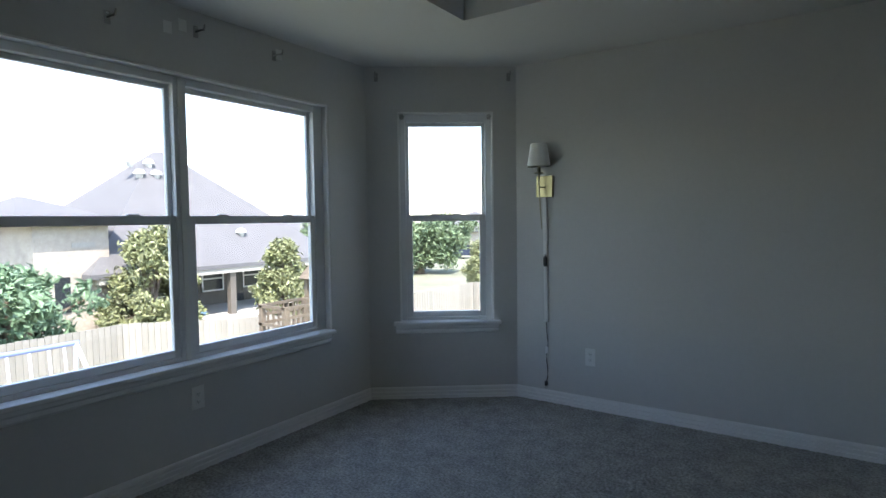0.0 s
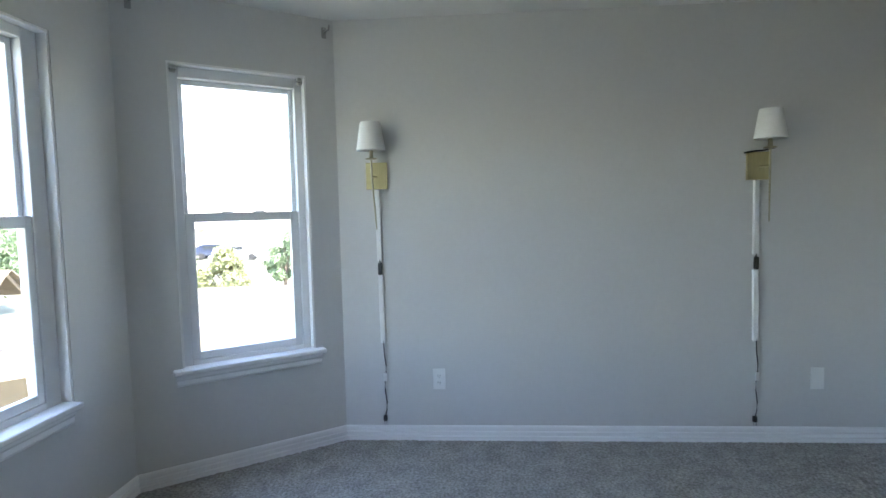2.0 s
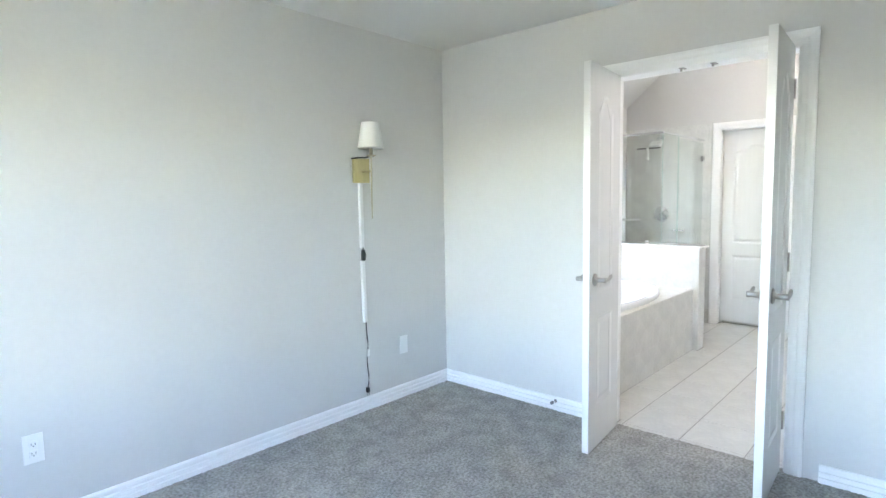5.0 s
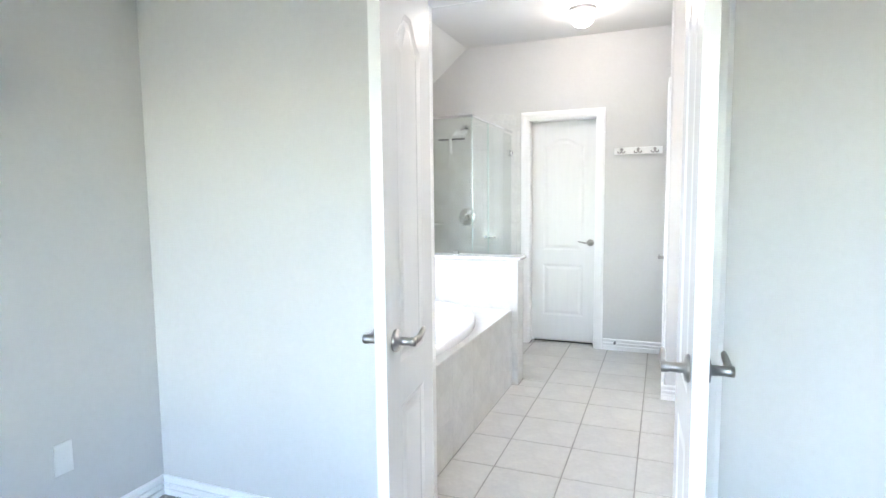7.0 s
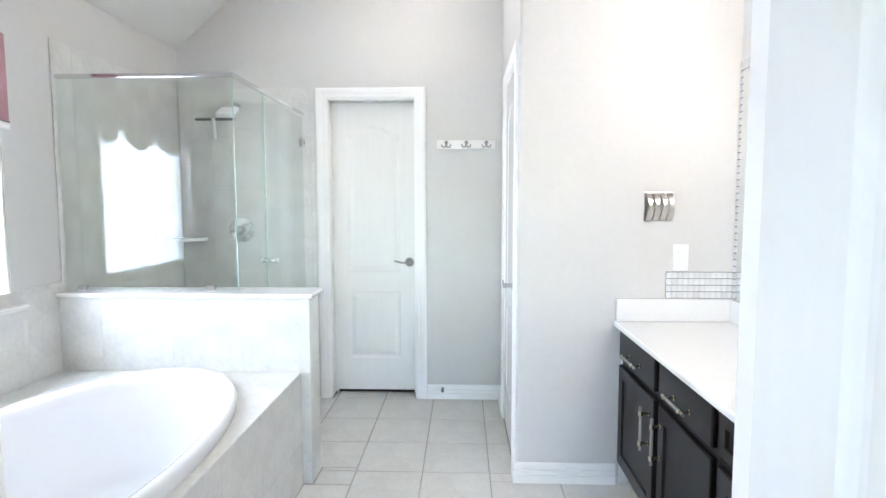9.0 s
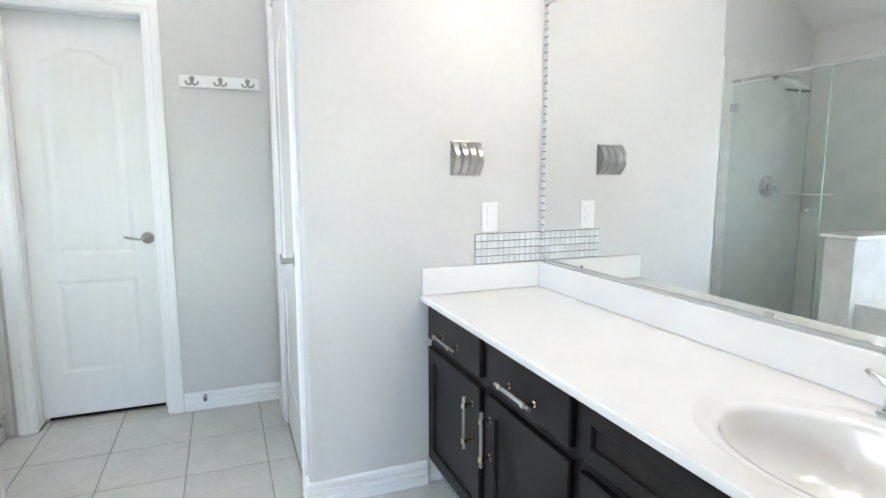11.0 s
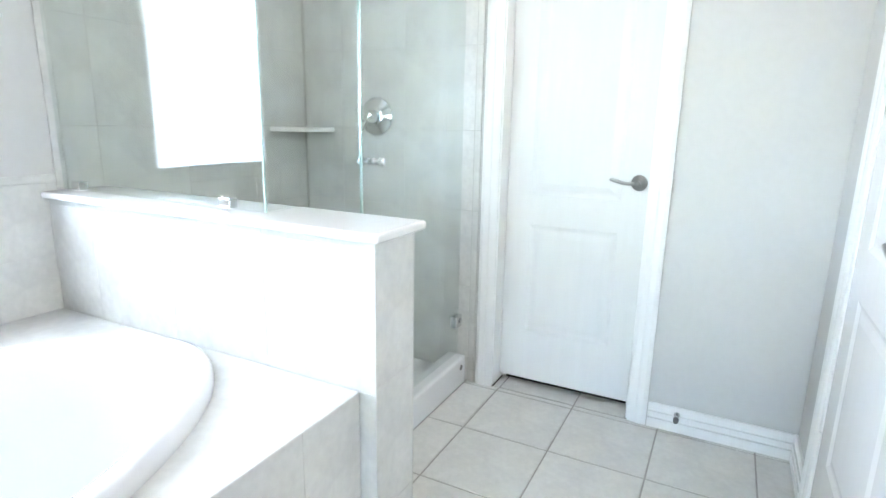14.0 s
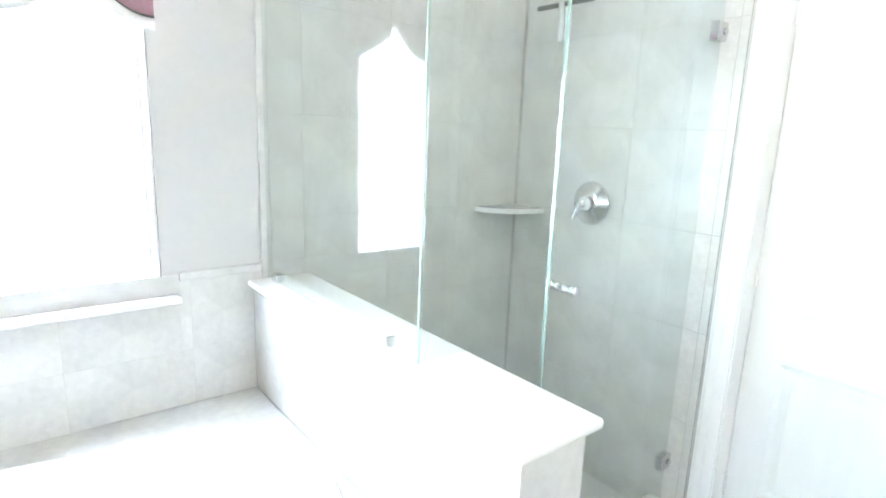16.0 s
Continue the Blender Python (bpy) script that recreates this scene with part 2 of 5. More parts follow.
def moved(bm, m):
    bmesh.ops.transform(bm, matrix=m, verts=bm.verts)
    return bm


def joined(*bms):
    out = bmesh.new()
    for b in bms:
        me = bpy.data.meshes.new("tmp")
        b.to_mesh(me)
        b.free()
        out.from_mesh(me)
        bpy.data.meshes.remove(me)
    return out


def cyl(p0, p1, r0, r1=None, seg=20, caps=True):
    """A round bar or cone from p0 to p1."""
    p0, p1 = Vector(p0), Vector(p1)
    r1 = r0 if r1 is None else r1
    bm = bmesh.new()
    q = (p1 - p0).to_track_quat("Z", "Y").to_matrix().to_4x4()
    bmesh.ops.create_cone(bm, cap_ends=caps, segments=seg, radius1=r0, radius2=r1, depth=(p1 - p0).length,
                          matrix=Matrix.Translation((p0 + p1) / 2) @ q)
    return bm


def sweep(pts, radii, seg=10, flat=1.0, up=(0, 0, 1)):
    """A tube along points; radii one number or one for each point; flat squashes it along its second axis."""
    bm = bmesh.new()
    pts = [Vector(p) for p in pts]
    if not isinstance(radii, (list, tuple)):
        radii = [radii] * len(pts)
    rings = []
    for i, p in enumerate(pts):
        d = (pts[min(i + 1, len(pts) - 1)] - pts[max(i - 1, 0)]).normalized()
        a = d.cross(Vector(up))
        if a.length < 1e-3:
            a = d.cross(Vector((1, 0, 0)))
        a.normalize()
        b = a.cross(d)
        rings.append([bm.verts.new(p + radii[i] * (math.cos(2 * math.pi * k / seg) * a + flat * math.sin(2 * math.pi * k / seg) * b)) for k in range(seg)])
    for r, s in zip(rings, rings[1:]):
        for k in range(seg):
            bm.faces.new((r[k], r[(k + 1) % seg], s[(k + 1) % seg], s[k]))
    bm.faces.new(rings[0])
    bm.faces.new(rings[-1])
    return bm


def lathe(profile, centre, seg=32, sx=1.0, sy=1.0):
    """A turned shape from (radius, height) pairs about the vertical through centre; sx, sy make it oval."""
    bm = bmesh.new()
    cx, cy, cz = centre
    rings = []
    for r, h in profile:
        rings.append([bm.verts.new((cx + sx * r * math.cos(2 * math.pi * k / seg), cy + sy * r * math.sin(2 * math.pi * k / seg), cz + h)) for k in range(seg)])
    for a, b in zip(rings, rings[1:]):
        for k in range(seg):
            bm.faces.new((a[k], a[(k + 1) % seg], b[(k + 1) % seg], b[k]))
    if profile[0][0] > 1e-4:
        bm.faces.new(rings[0][::-1])
    if profile[-1][0] > 1e-4:
        bm.faces.new(rings[-1])
    bmesh.ops.remove_doubles(bm, verts=bm.verts, dist=1e-5)
    return bm


def along(profile, p0, p1, inward):
    """A moulding: profile of (distance from the wall, height) run from p0 to p1 (x, y); inward points into the room."""
    bm = bmesh.new()
    nx, ny = inward
    ends = [[bm.verts.new((px + nx * d, py + ny * d, z)) for d, z in profile] for px, py in (p0, p1)]
    k = len(profile)
    for i in range(k):
        bm.faces.new((ends[0][i], ends[0][(i + 1) % k], ends[1][(i + 1) % k], ends[1][i]))
    bm.faces.new(ends[0])
    bm.faces.new(ends[1][::-1])
    return bm


def wall(name, p0, p1, z0, z1, thick, holes=(), label="", material=None):
    """A wall from p0 to p1 whose room face lies on that line; it is thick to the right of the way p0-p1. holes: (u0, u1, z0, z1)."""
    a, b = Vector((*p0, 0)), Vector((*p1, 0))
    d = (b - a).normalized()
    n = Vector((d.y, -d.x, 0)) * thick
    us = sorted({0.0, (b - a).length, *(h[0] for h in holes), *(h[1] for h in holes)})
    zs = sorted({z0, z1, *(h[2] for h in holes), *(h[3] for h in holes)})
    full = [[not any(h[0] - 1e-6 <= us[i] and us[i + 1] <= h[1] + 1e-6 and h[2] - 1e-6 <= zs[j] and zs[j + 1] <= h[3] + 1e-6 for h in holes)
             for j in range(len(zs) - 1)] for i in range(len(us) - 1)]
    bm = bmesh.new()
    cache = {}

    def v(i, j, s):
        if (i, j, s) not in cache:
            cache[i, j, s] = bm.verts.new(a + d * us[i] + Vector((0, 0, zs[j])) + n * s)
        return cache[i, j, s]

    for i in range(len(us) - 1):
        for j in range(len(zs) - 1):
            if not full[i][j]:
                continue
            for s in (0, 1):
                bm.faces.new((v(i, j, s), v(i + 1, j, s), v(i + 1, j + 1, s), v(i, j + 1, s)))
            for di, dj, e in ((-1, 0, ((i, j), (i, j + 1))), (1, 0, ((i + 1, j), (i + 1, j + 1))), (0, -1, ((i, j), (i + 1, j))), (0, 1, ((i, j + 1), (i + 1, j + 1)))):
                ii, jj = i + di, j + dj
                if not (0 <= ii < len(us) - 1 and 0 <= jj < len(zs) - 1) or not full[ii][jj]:
                    bm.faces.new((v(*e[0], 0), v(*e[1], 0), v(*e[1], 1), v(*e[0], 1)))
    return solid(name, bm, material or WALL, label, "wall")


BASE = [(0.0, 0.0), (0.017, 0.0), (0.017, 0.036), (0.007, 0.038), (0.007, 0.046), (0.015, 0.050), (0.015, 0.063), (0.006, 0.065), (0.006, 0.073), (0.013, 0.077), (0.013, 0.090), (0.008, 0.097), (0.0, 0.098)]


def baseboard(p0, p1, inward):
    return solid("baseboard", along(BASE, p0, p1, inward), TRIM, "white moulded baseboard along the foot of the wall", "baseboard")


# ---- the bedroom ----
AX, AY = -1.575, 4.12          # corner of the lamp wall and the slanted bay wall
BX, BY = -2.45, 3.475           # corner of the bay wall and the wide-window wall
EX = 1.52                       # wall with the double door
BL = math.hypot(BX - AX, BY - AY)
bd = Vector(((BX - AX) / BL, (BY - AY) / BL, 0))
bn = Vector((-bd.y, bd.x, 0))   # into the room

wall("wall_north", (AX, AY), (1.64, AY), -0.2, CEIL, -0.14, label="light grey painted bedroom wall behind two lamps")
wall("wall_bay", (BX, BY), (AX, AY), -0.2, CEIL, -0.14, [(BL - 0.86, BL - 0.168, 0.58, 2.10)], "light grey slanted bay wall with a narrow window")
wall("wall_west", (BX, -2.2), (BX, BY), -0.2, CEIL, -0.14, [(1.04 + 2.2, 3.105 + 2.2, 0.595, 2.09)], "light grey wall with a wide double window")
wall("wall_south", (1.66, -2.2), (-2.6, -2.2), -0.2, CEIL, -0.14, label="plain light grey bedroom wall")
wall("wall_east", (EX, AY), (EX, -2.2), -0.2, BCEIL + 0.1, -0.12, [(AY - 2.83, AY - 1.908, -0.2, 2.045)], "light grey wall with the double door to the bathroom")

bm = bmesh.new()                # ceiling with a raised tray
TX0, TX1, TY0, TY1, TH = -1.39, 0.75, -1.6, 3.115, 0.28
outer = [(-2.62, -2.36), (1.53, -2.36), (1.53, 4.27), (-1.62, 4.27), (-2.62, 3.535)]
inner = [(TX0, TY0), (TX1, TY0), (TX1, TY1), (TX0, TY1)]
ov = [bm.verts.new((x, y, CEIL)) for x, y in outer]
iv = [bm.verts.new((x, y, CEIL)) for x, y in inner]
es = [bm.edges.new((r[k], r[(k + 1) % len(r)])) for r in (ov, iv) for k in range(len(r))]
bmesh.ops.triangle_fill(bm, use_beauty=True, use_dissolve=False, edges=es)
bm.faces.ensure_lookup_table()
tv = [bm.verts.new((x + (0.03 if x < 0 else -0.03), y + (0.03 if y < 0 else -0.03), CEIL + TH)) for x, y in inner]
for k in range(4):
    bm.faces.new((iv[k], iv[(k + 1) % 4], tv[(k + 1) % 4], tv[k]))
bm.faces.new(tv)
uv = [bm.verts.new((x, y, CEIL + TH + 0.1)) for x, y in outer]
bm.faces.new(uv)
for k in range(5):
    bm.faces.new((ov[k], ov[(k + 1) % 5], uv[(k + 1) % 5], uv[k]))
solid("ceiling", bm, CEILP, "white textured bedroom ceiling with a raised tray", "ceiling")

# carpet with its pile
XS, YS = np.arange(-2.56, 1.5601, 0.009), np.concatenate([np.arange(-2.3, 1.0, 0.05), np.arange(1.0, 4.195, 0.009)])
gx, gy = np.meshgrid(XS, YS, indexing="ij")
rng = np.random.default_rng(4)
gz = 0.012 + rng.uniform(-0.003, 0.003, gx.shape)
jx, jy = rng.uniform(-0.003, 0.003, gx.shape), rng.uniform(-0.003, 0.003, gx.shape)
verts = np.stack([gx + jx, gy + jy, gz], -1).reshape(-1, 3)
nx_, ny_ = gx.shape
ids = np.arange(nx_ * ny_).reshape(nx_, ny_)
quads = np.stack([ids[:-1, :-1], ids[1:, :-1], ids[1:, 1:], ids[:-1, 1:]], -1).reshape(-1, 4)
me = bpy.data.meshes.new("carpet")
me.vertices.add(len(verts))
me.vertices.foreach_set("co", verts.ravel())
me.loops.add(quads.size)
me.loops.foreach_set("vertex_index", quads.ravel())
me.polygons.add(len(quads))
me.polygons.foreach_set("loop_start", np.arange(0, quads.size, 4))
me.update(calc_edges=True)
me.materials.append(CARPET)
tagged(new("floor_carpet", me), "grey cut-pile carpet over the bedroom floor", "carpet", "", "structure")
solid("floor_slab", B((-2.7, 4.95, -2.4, 4.4, -0.2, -0.02)), DRYGAP, "plain floor slab under the carpet and tiles", "floor")

baseboard((AX, AY), (EX, AY), (0, -1))
baseboard((AX, AY), (BX, BY), (bn.x, bn.y))
baseboard((BX, BY), (BX, -2.2), (1, 0))
baseboard((EX, AY), (EX, 2.89), (-1, 0))
baseboard((EX, 1.776), (EX, -2.2), (-1, 0))
baseboard((BX, -2.2), (EX, -2.2), (0, 1))


# ---- windows ----
def sash(width, z0, z1, u0, y0, y1, rail, stile, top):
    """A sash in wall coordinates: u along the wall, y into the room."""
    return B((u0, u0 + stile, y0, y1, z0, z1), (u0 + width - stile, u0 + width, y0, y1, z0, z1),
             (u0 + stile, u0 + width - stile, y0, y1, z0, z0 + rail), (u0 + stile, u0 + width - stile, y0, y1, z1 - top, z1), bev=0.004)


def window(name, m, units, z0, z1, meet, head, side, label):
    """Single-hung units side by side; m places wall coordinates (u along, y into the room, z up) in the world."""
    u0, u1 = units[0][0], units[-1][1]
    w = thing(name, m @ Vector((u0, 0, z0)), label, "window", "", "structure")

    def p(n, bm, material, parent=w, lab=""):
        return part(n, moved(bm, m), material, parent, lab)

    lining = [(u0, u1, -0.135, -0.003, z1 - 0.012, z1 + 0.002), (u0 - 0.002, u0 + 0.012, -0.135, -0.003, z0, z1 - 0.012), (u1 - 0.012, u1 + 0.002, -0.135, -0.003, z0, z1 - 0.012)]
    p("window_lining", B(*lining, bev=0.003), TRIM)
    for k, (a, b) in enumerate(units):
        fr, fb = (0.042, 0.026) if len(units) == 1 else (0.024, 0.026)
        st_lo = 0.044 if len(units) == 1 else 0.034
        ex = side if b == u1 else 0.0
        y0, y1 = -0.12, -0.045
        p("window_frame", B((a + 0.012, a + 0.012 + fr, y0, y1, z0, z1 - 0.012), (b - 0.012 - fr - ex, b - 0.012, y0, y1, z0, z1 - 0.012),
                            (a + 0.012 + fr, b - 0.012 - fr - ex, y0, y1, z0, z0 + fb), (a + 0.012 + fr, b - 0.012 - fr - ex, y0, y1, z1 - 0.012 - fr - head, z1 - 0.012), bev=0.004), VINYL)
        ia, ib = a + 0.012 + fr, b - 0.012 - fr - ex
        up = p("upper_sash", sash(ib - ia, meet - 0.02, z1 - 0.012 - fr - head, ia, -0.112, -0.085, 0.042, 0.024, 0.026), VINYL)
        lo = p("lower_sash", sash(ib - ia, z0 + fb, meet + 0.026, ia, -0.083, -0.052, 0.040, st_lo, 0.046), VINYL)
        for q, zz0, zz1, yy, st in ((up, meet + 0.02, z1 - 0.07 - head, -0.099, 0.02), (lo, z0 + 0.06, meet - 0.016, -0.068, st_lo - 0.004)):
            pane = p("pane", B((ia + st, ib - st, yy - 0.002, yy + 0.002, zz0, zz1)), PANE, q)
            pane.visible_shadow = False
        p("sash_lock", joined(B((ia + 0.18, ia + 0.24, -0.082, -0.058, meet + 0.026, meet + 0.034), bev=0.003), B((ib - 0.24, ib - 0.18, -0.082, -0.058, meet + 0.026, meet + 0.034), bev=0.003)), VINYL, lo)
    if len(units) > 1:
        mu = units[0][1]
        p("mullion", B((mu - 0.013, mu + 0.013, -0.13, -0.040, z0, z1 - 0.012), bev=0.003), TRIM)
    p("window_sill", B((u0 - 0.045, u1 + 0.045 - side, -0.045, 0.050, z0 - 0.022, z0 + 0.004), bev=0.007, seg=3), TRIM)
    ap = [(0.0, z0 - 0.085), (0.008, z0 - 0.085), (0.013, z0 - 0.075), (0.013, z0 - 0.055), (0.020, z0 - 0.045), (0.024, z0 - 0.0225), (0.0, z0 - 0.0225)]
    p("apron", along(ap, (u0 - 0.03, 0), (u1 + 0.03 - side, 0), (0, 1)), TRIM)
    return w


MW = Matrix.Translation((BX, 0, 0)) @ Matrix(((0, 1, 0, 0), (1, 0, 0, 0), (0, 0, 1, 0), (0, 0, 0, 1)))
window("window_1", MW, [(1.04, 2.10), (2.10, 3.105)], 0.595, 2.09, 1.335, 0.018, 0.053, "wide white double window with four panes and a moulded sill")
MB = Matrix.Translation((AX, AY, 0)) @ Matrix(((bd.x, bn.x, 0, 0), (bd.y, bn.y, 0, 0), (0, 0, 1, 0), (0, 0, 0, 1)))
window("window_2", MB, [(0.168, 0.86)], 0.58, 2.10, 1.335, 0.012, 0.0, "narrow white single-hung window with a moulded sill in the bay")


# roller blind ends left in the narrow window
for u in (0.198, 0.83):
    b = thing("blind_bracket", MB @ Vector((u, -0.03, 2.05)), "small metal blind bracket in the window head", "bracket", "blind brackets")
    part("plate", moved(B((u - 0.012, u + 0.012, -0.034, -0.012, 2.05, 2.086), bev=0.002), MB), STEEL, b)
    part("pin", moved(cyl((u - 0.016, -0.02, 2.068), (u + 0.016, -0.02, 2.068), 0.009, seg=14), MB), CHROME, b)


def curtain_bracket(m, patch):
    """A left-over curtain-rod bracket; m places u along the wall, y into the room."""
    b = thing("curtain_bracket", m.translation, "small dark metal curtain rod bracket on the wall", "bracket", "curtain rod brackets")
    part("plate", moved(B((-0.014, 0.014, 0.0, 0.004, -0.03, 0.03), bev=0.002), m), NICKEL, b)
    part("arm", moved(sweep([(0, 0.002, 0.0), (0, 0.05, 0.0), (0, 0.075, -0.004), (0, 0.082, 0.012), (0, 0.084, 0.022)], [0.005, 0.005, 0.0055, 0.005, 0.004], 8, up=(1, 0, 0)), m), NICKEL, b)
    part("screw", moved(cyl((0, 0.004, 0.02), (0, 0.007, 0.02), 0.004, seg=10), m), CHROME, b)


for yy, zz in ((1.739, 2.265), (2.175, 2.315), (2.675, 2.31)):
    curtain_bracket(Matrix.Translation((0, yy, zz)) @ MW, False)
for u in (0.055, BL - 0.08):
    curtain_bracket(MB @ Matrix.Translation((u, 0, 2.345)), False)
for yy, zz in ((2.105, 2.33), (2.715, 2.325), (2.025, 2.30)):
    solid("wall_patch", moved(B((-0.022, 0.022, 0.0, 0.0012, -0.03, 0.03), bev=0.0005, seg=1), Matrix.Translation((0, yy, zz)) @ MW), PLATE,
          "pale unpainted patch of filler on the wall", "wall patch")


# ---- wall outlets ----
def outlet(m, slots, label, group="wall outlets", slot_mat=None):
    """A cover plate; m places u along the wall, y out of it, z up from the plate's middle."""
    o = thing("wall_outlet", m.translation, label, "outlet", group)
    part("cover_plate", moved(B((-0.036, 0.036, 0, 0.006, -0.061, 0.061), bev=0.003), m), PLATE, o)
    if slots:
        for z in (-0.02, 0.02):
            f = part("socket", moved(B((-0.015, 0.015, 0.006, 0.0085, z - 0.014, z + 0.014), bev=0.002), m), PLATE, o)
            part("slot", moved(B((-0.008, -0.0055, 0.0085, 0.0092, z - 0.003, z + 0.006), (0.0055, 0.008, 0.0085, 0.0092, z - 0.003, z + 0.005), (-0.0022, 0.0022, 0.0085, 0.0092, z - 0.010, z - 0.006)), m), slot_mat or RUBBER, f)
    part("screw", moved(cyl((0, 0.006, 0), (0, 0.0075, 0), 0.003, seg=10), m), PLATE, o)
    return o


MN = Matrix.Translation((0, AY, 0)) @ Matrix(((1, 0, 0, 0), (0, -1, 0, 0), (0, 0, 1, 0), (0, 0, 0, 1)))
outlet(Matrix.Translation((-1.021, 0, 0.373)) @ MN, True, "white double outlet plate on the grey wall")
outlet(Matrix.Translation((1.077, 0, 0.373)) @ MN, False, "white blank cover plate on the grey wall")
outlet(Matrix.Translation((0, 2.115, 0.40)) @ MW, True, "white outlet plate below the wide window")


# ---- wall lamps with their raceways ----
def wall_lamp(px, plate_x, plate_z, tilt_x, x_sw, x_end, torn):
    """A plug-in brass wall lamp: px is the lamp's stem, plate_x the backplate's middle."""
    y = AY
    w = thing("wall_lamp", (plate_x, y, plate_z), "brass plug-in wall lamp with a white tapered shade", "lamp", "pair of wall lamps")
    pw, ph = (0.061, 0.075)
    part("backplate", B((plate_x - pw, plate_x + pw, y - 0.022, y, plate_z - ph, plate_z + ph), bev=0.003), BRASS, w, "square brushed brass backplate")
    sy = y - 0.075
    part("arm", sweep([(plate_x, y - 0.02, plate_z - 0.005), (plate_x + (px - plate_x) * 0.6, y - 0.05, plate_z - 0.005), (px, sy, plate_z - 0.005)], 0.006, 10), BRASS, w)
    part("stem", sweep([(px, sy, plate_z + 0.105), (px, sy, plate_z), (px + tilt_x * 0.5, sy + 0.004, plate_z - 0.15), (px + tilt_x, sy + 0.008, plate_z - 0.30)], [0.0062, 0.0062, 0.005, 0.0035], 10), CHAMP, w)
    part("cup", lathe([(0.006, 0.0), (0.031, 0.004), (0.033, 0.009), (0.012, 0.014), (0.011, 0.07), (0.014, 0.075)], (px, sy, plate_z + 0.085), 20), CHAMP, w, smooth=True)
    prof = [(0.079, 0.0), (0.080, 0.004), (0.056, 0.152), (0.055, 0.156), (0.053, 0.152), (0.077, 0.004), (0.079, 0.0)]
    part("shade", lathe(prof, (px, sy, plate_z + 0.137), 40), SHADE, w, "white tapered fabric shade", smooth=True)
    part("spider", joined(cyl((px - 0.054, sy, plate_z + 0.28), (px + 0.054, sy, plate_z + 0.28), 0.002, seg=8), cyl((px, sy - 0.054, plate_z + 0.28), (px, sy + 0.054, plate_z + 0.28), 0.002, seg=8)), BRASS, w)
    if torn:
        part("cord_loop", sweep([(plate_x - 0.075, y - 0.012, plate_z + 0.072), (plate_x - 0.03, y - 0.03, plate_z + 0.079), (plate_x + 0.02, y - 0.028, plate_z + 0.081), (plate_x + 0.06, y - 0.03, plate_z + 0.092), (px + 0.012, sy, plate_z + 0.088), (px + 0.03, sy + 0.01, plate_z + 0.09)], 0.0045, 8), BLACK, w, "dark cord lying over the backplate")
    # raceway and cord below the lamp
    xa = plate_x - 0.004
    zt = plate_z - 0.077

    def channel(xt, z_t, xb, z_b):
        bm = bmesh.new()
        for k, (xx, zz) in enumerate(((xt, z_t), (xb, z_b))):
            for dx, dy in ((-0.016, 0), (-0.0145, -0.012), (-0.011, -0.015), (0.011, -0.015), (0.0145, -0.012), (0.016, 0)):
                bm.verts.new((xx + dx, y + dy, zz))
        bm.verts.ensure_lookup_table()
        v = bm.verts
        for i in range(6):
            bm.faces.new((v[i], v[(i + 1) % 6], v[6 + (i + 1) % 6], v[6 + i]))
        bm.faces.new([v[i] for i in range(6)])
        bm.faces.new([v[6 + i] for i in range(6)])
        return bm

    c = thing("cord_raceway", (x_sw, y, 0.585), "white plastic cord cover strip in two lengths on the wall", "cord cover", "cord covers")
    part("upper_strip", channel(xa, zt, x_sw, 1.066), CHANNEL, c)
    part("lower_strip", channel(x_sw, 0.982, x_end, 0.588), CHANNEL, c)
    k = thing("lamp_cord", (x_end, y - 0.01, 0.14), "dark lamp cord with an inline switch and a loose plug", "power cord", "lamp cords")
    sw = part("switch", B((x_sw - 0.0115, x_sw + 0.0115, y - 0.026, y - 0.002, 0.985, 1.055), bev=0.006), BLACK, k, "black inline switch")
    part("rocker", B((x_sw - 0.007, x_sw + 0.007, y - 0.033, y - 0.027, 1.005, 1.035), bev=0.002), BLACK, sw)
    part("upper_cord", cyl((x_sw, y - 0.012, 1.05), (x_sw, y - 0.012, 1.072), 0.004, seg=8), CABLE, k)
    wob = [(x_end + 0.001, 0.60), (x_end + 0.004, 0.52), (x_end + 0.012, 0.46), (x_end + 0.011, 0.41), (x_end + 0.004, 0.37), (x_end + 0.003, 0.31), (x_end + 0.012, 0.24), (x_end + 0.010, 0.19), (x_end + 0.002, 0.16)]
    part("lower_cord", sweep([(xx, y - 0.012, zz) for xx, zz in wob], 0.0034, 8), CABLE, k)
    part("cord_tag", B((x_end - 0.004, x_end + 0.018, y - 0.020, y - 0.017, 0.365, 0.412), bev=0.001), CHANNEL, k, "pale paper tag on the cord")
    pl = part("plug", B((x_end - 0.0105, x_end + 0.0105, y - 0.024, y - 0.002, 0.128, 0.162), bev=0.005), BLACK, k, "black two-pin plug")
    part("pin", B((x_end - 0.008, x_end - 0.0055, y - 0.018, y - 0.010, 0.108, 0.126), (x_end + 0.0055, x_end + 0.008, y - 0.018, y - 0.010, 0.108, 0.126)), CHROME, pl)


wall_lamp(-1.365, -1.348, 1.548, 0.018, -1.345, -1.340, False)
wall_lamp(0.768, 0.738, 1.548, 0.004, 0.735, 0.742, True)


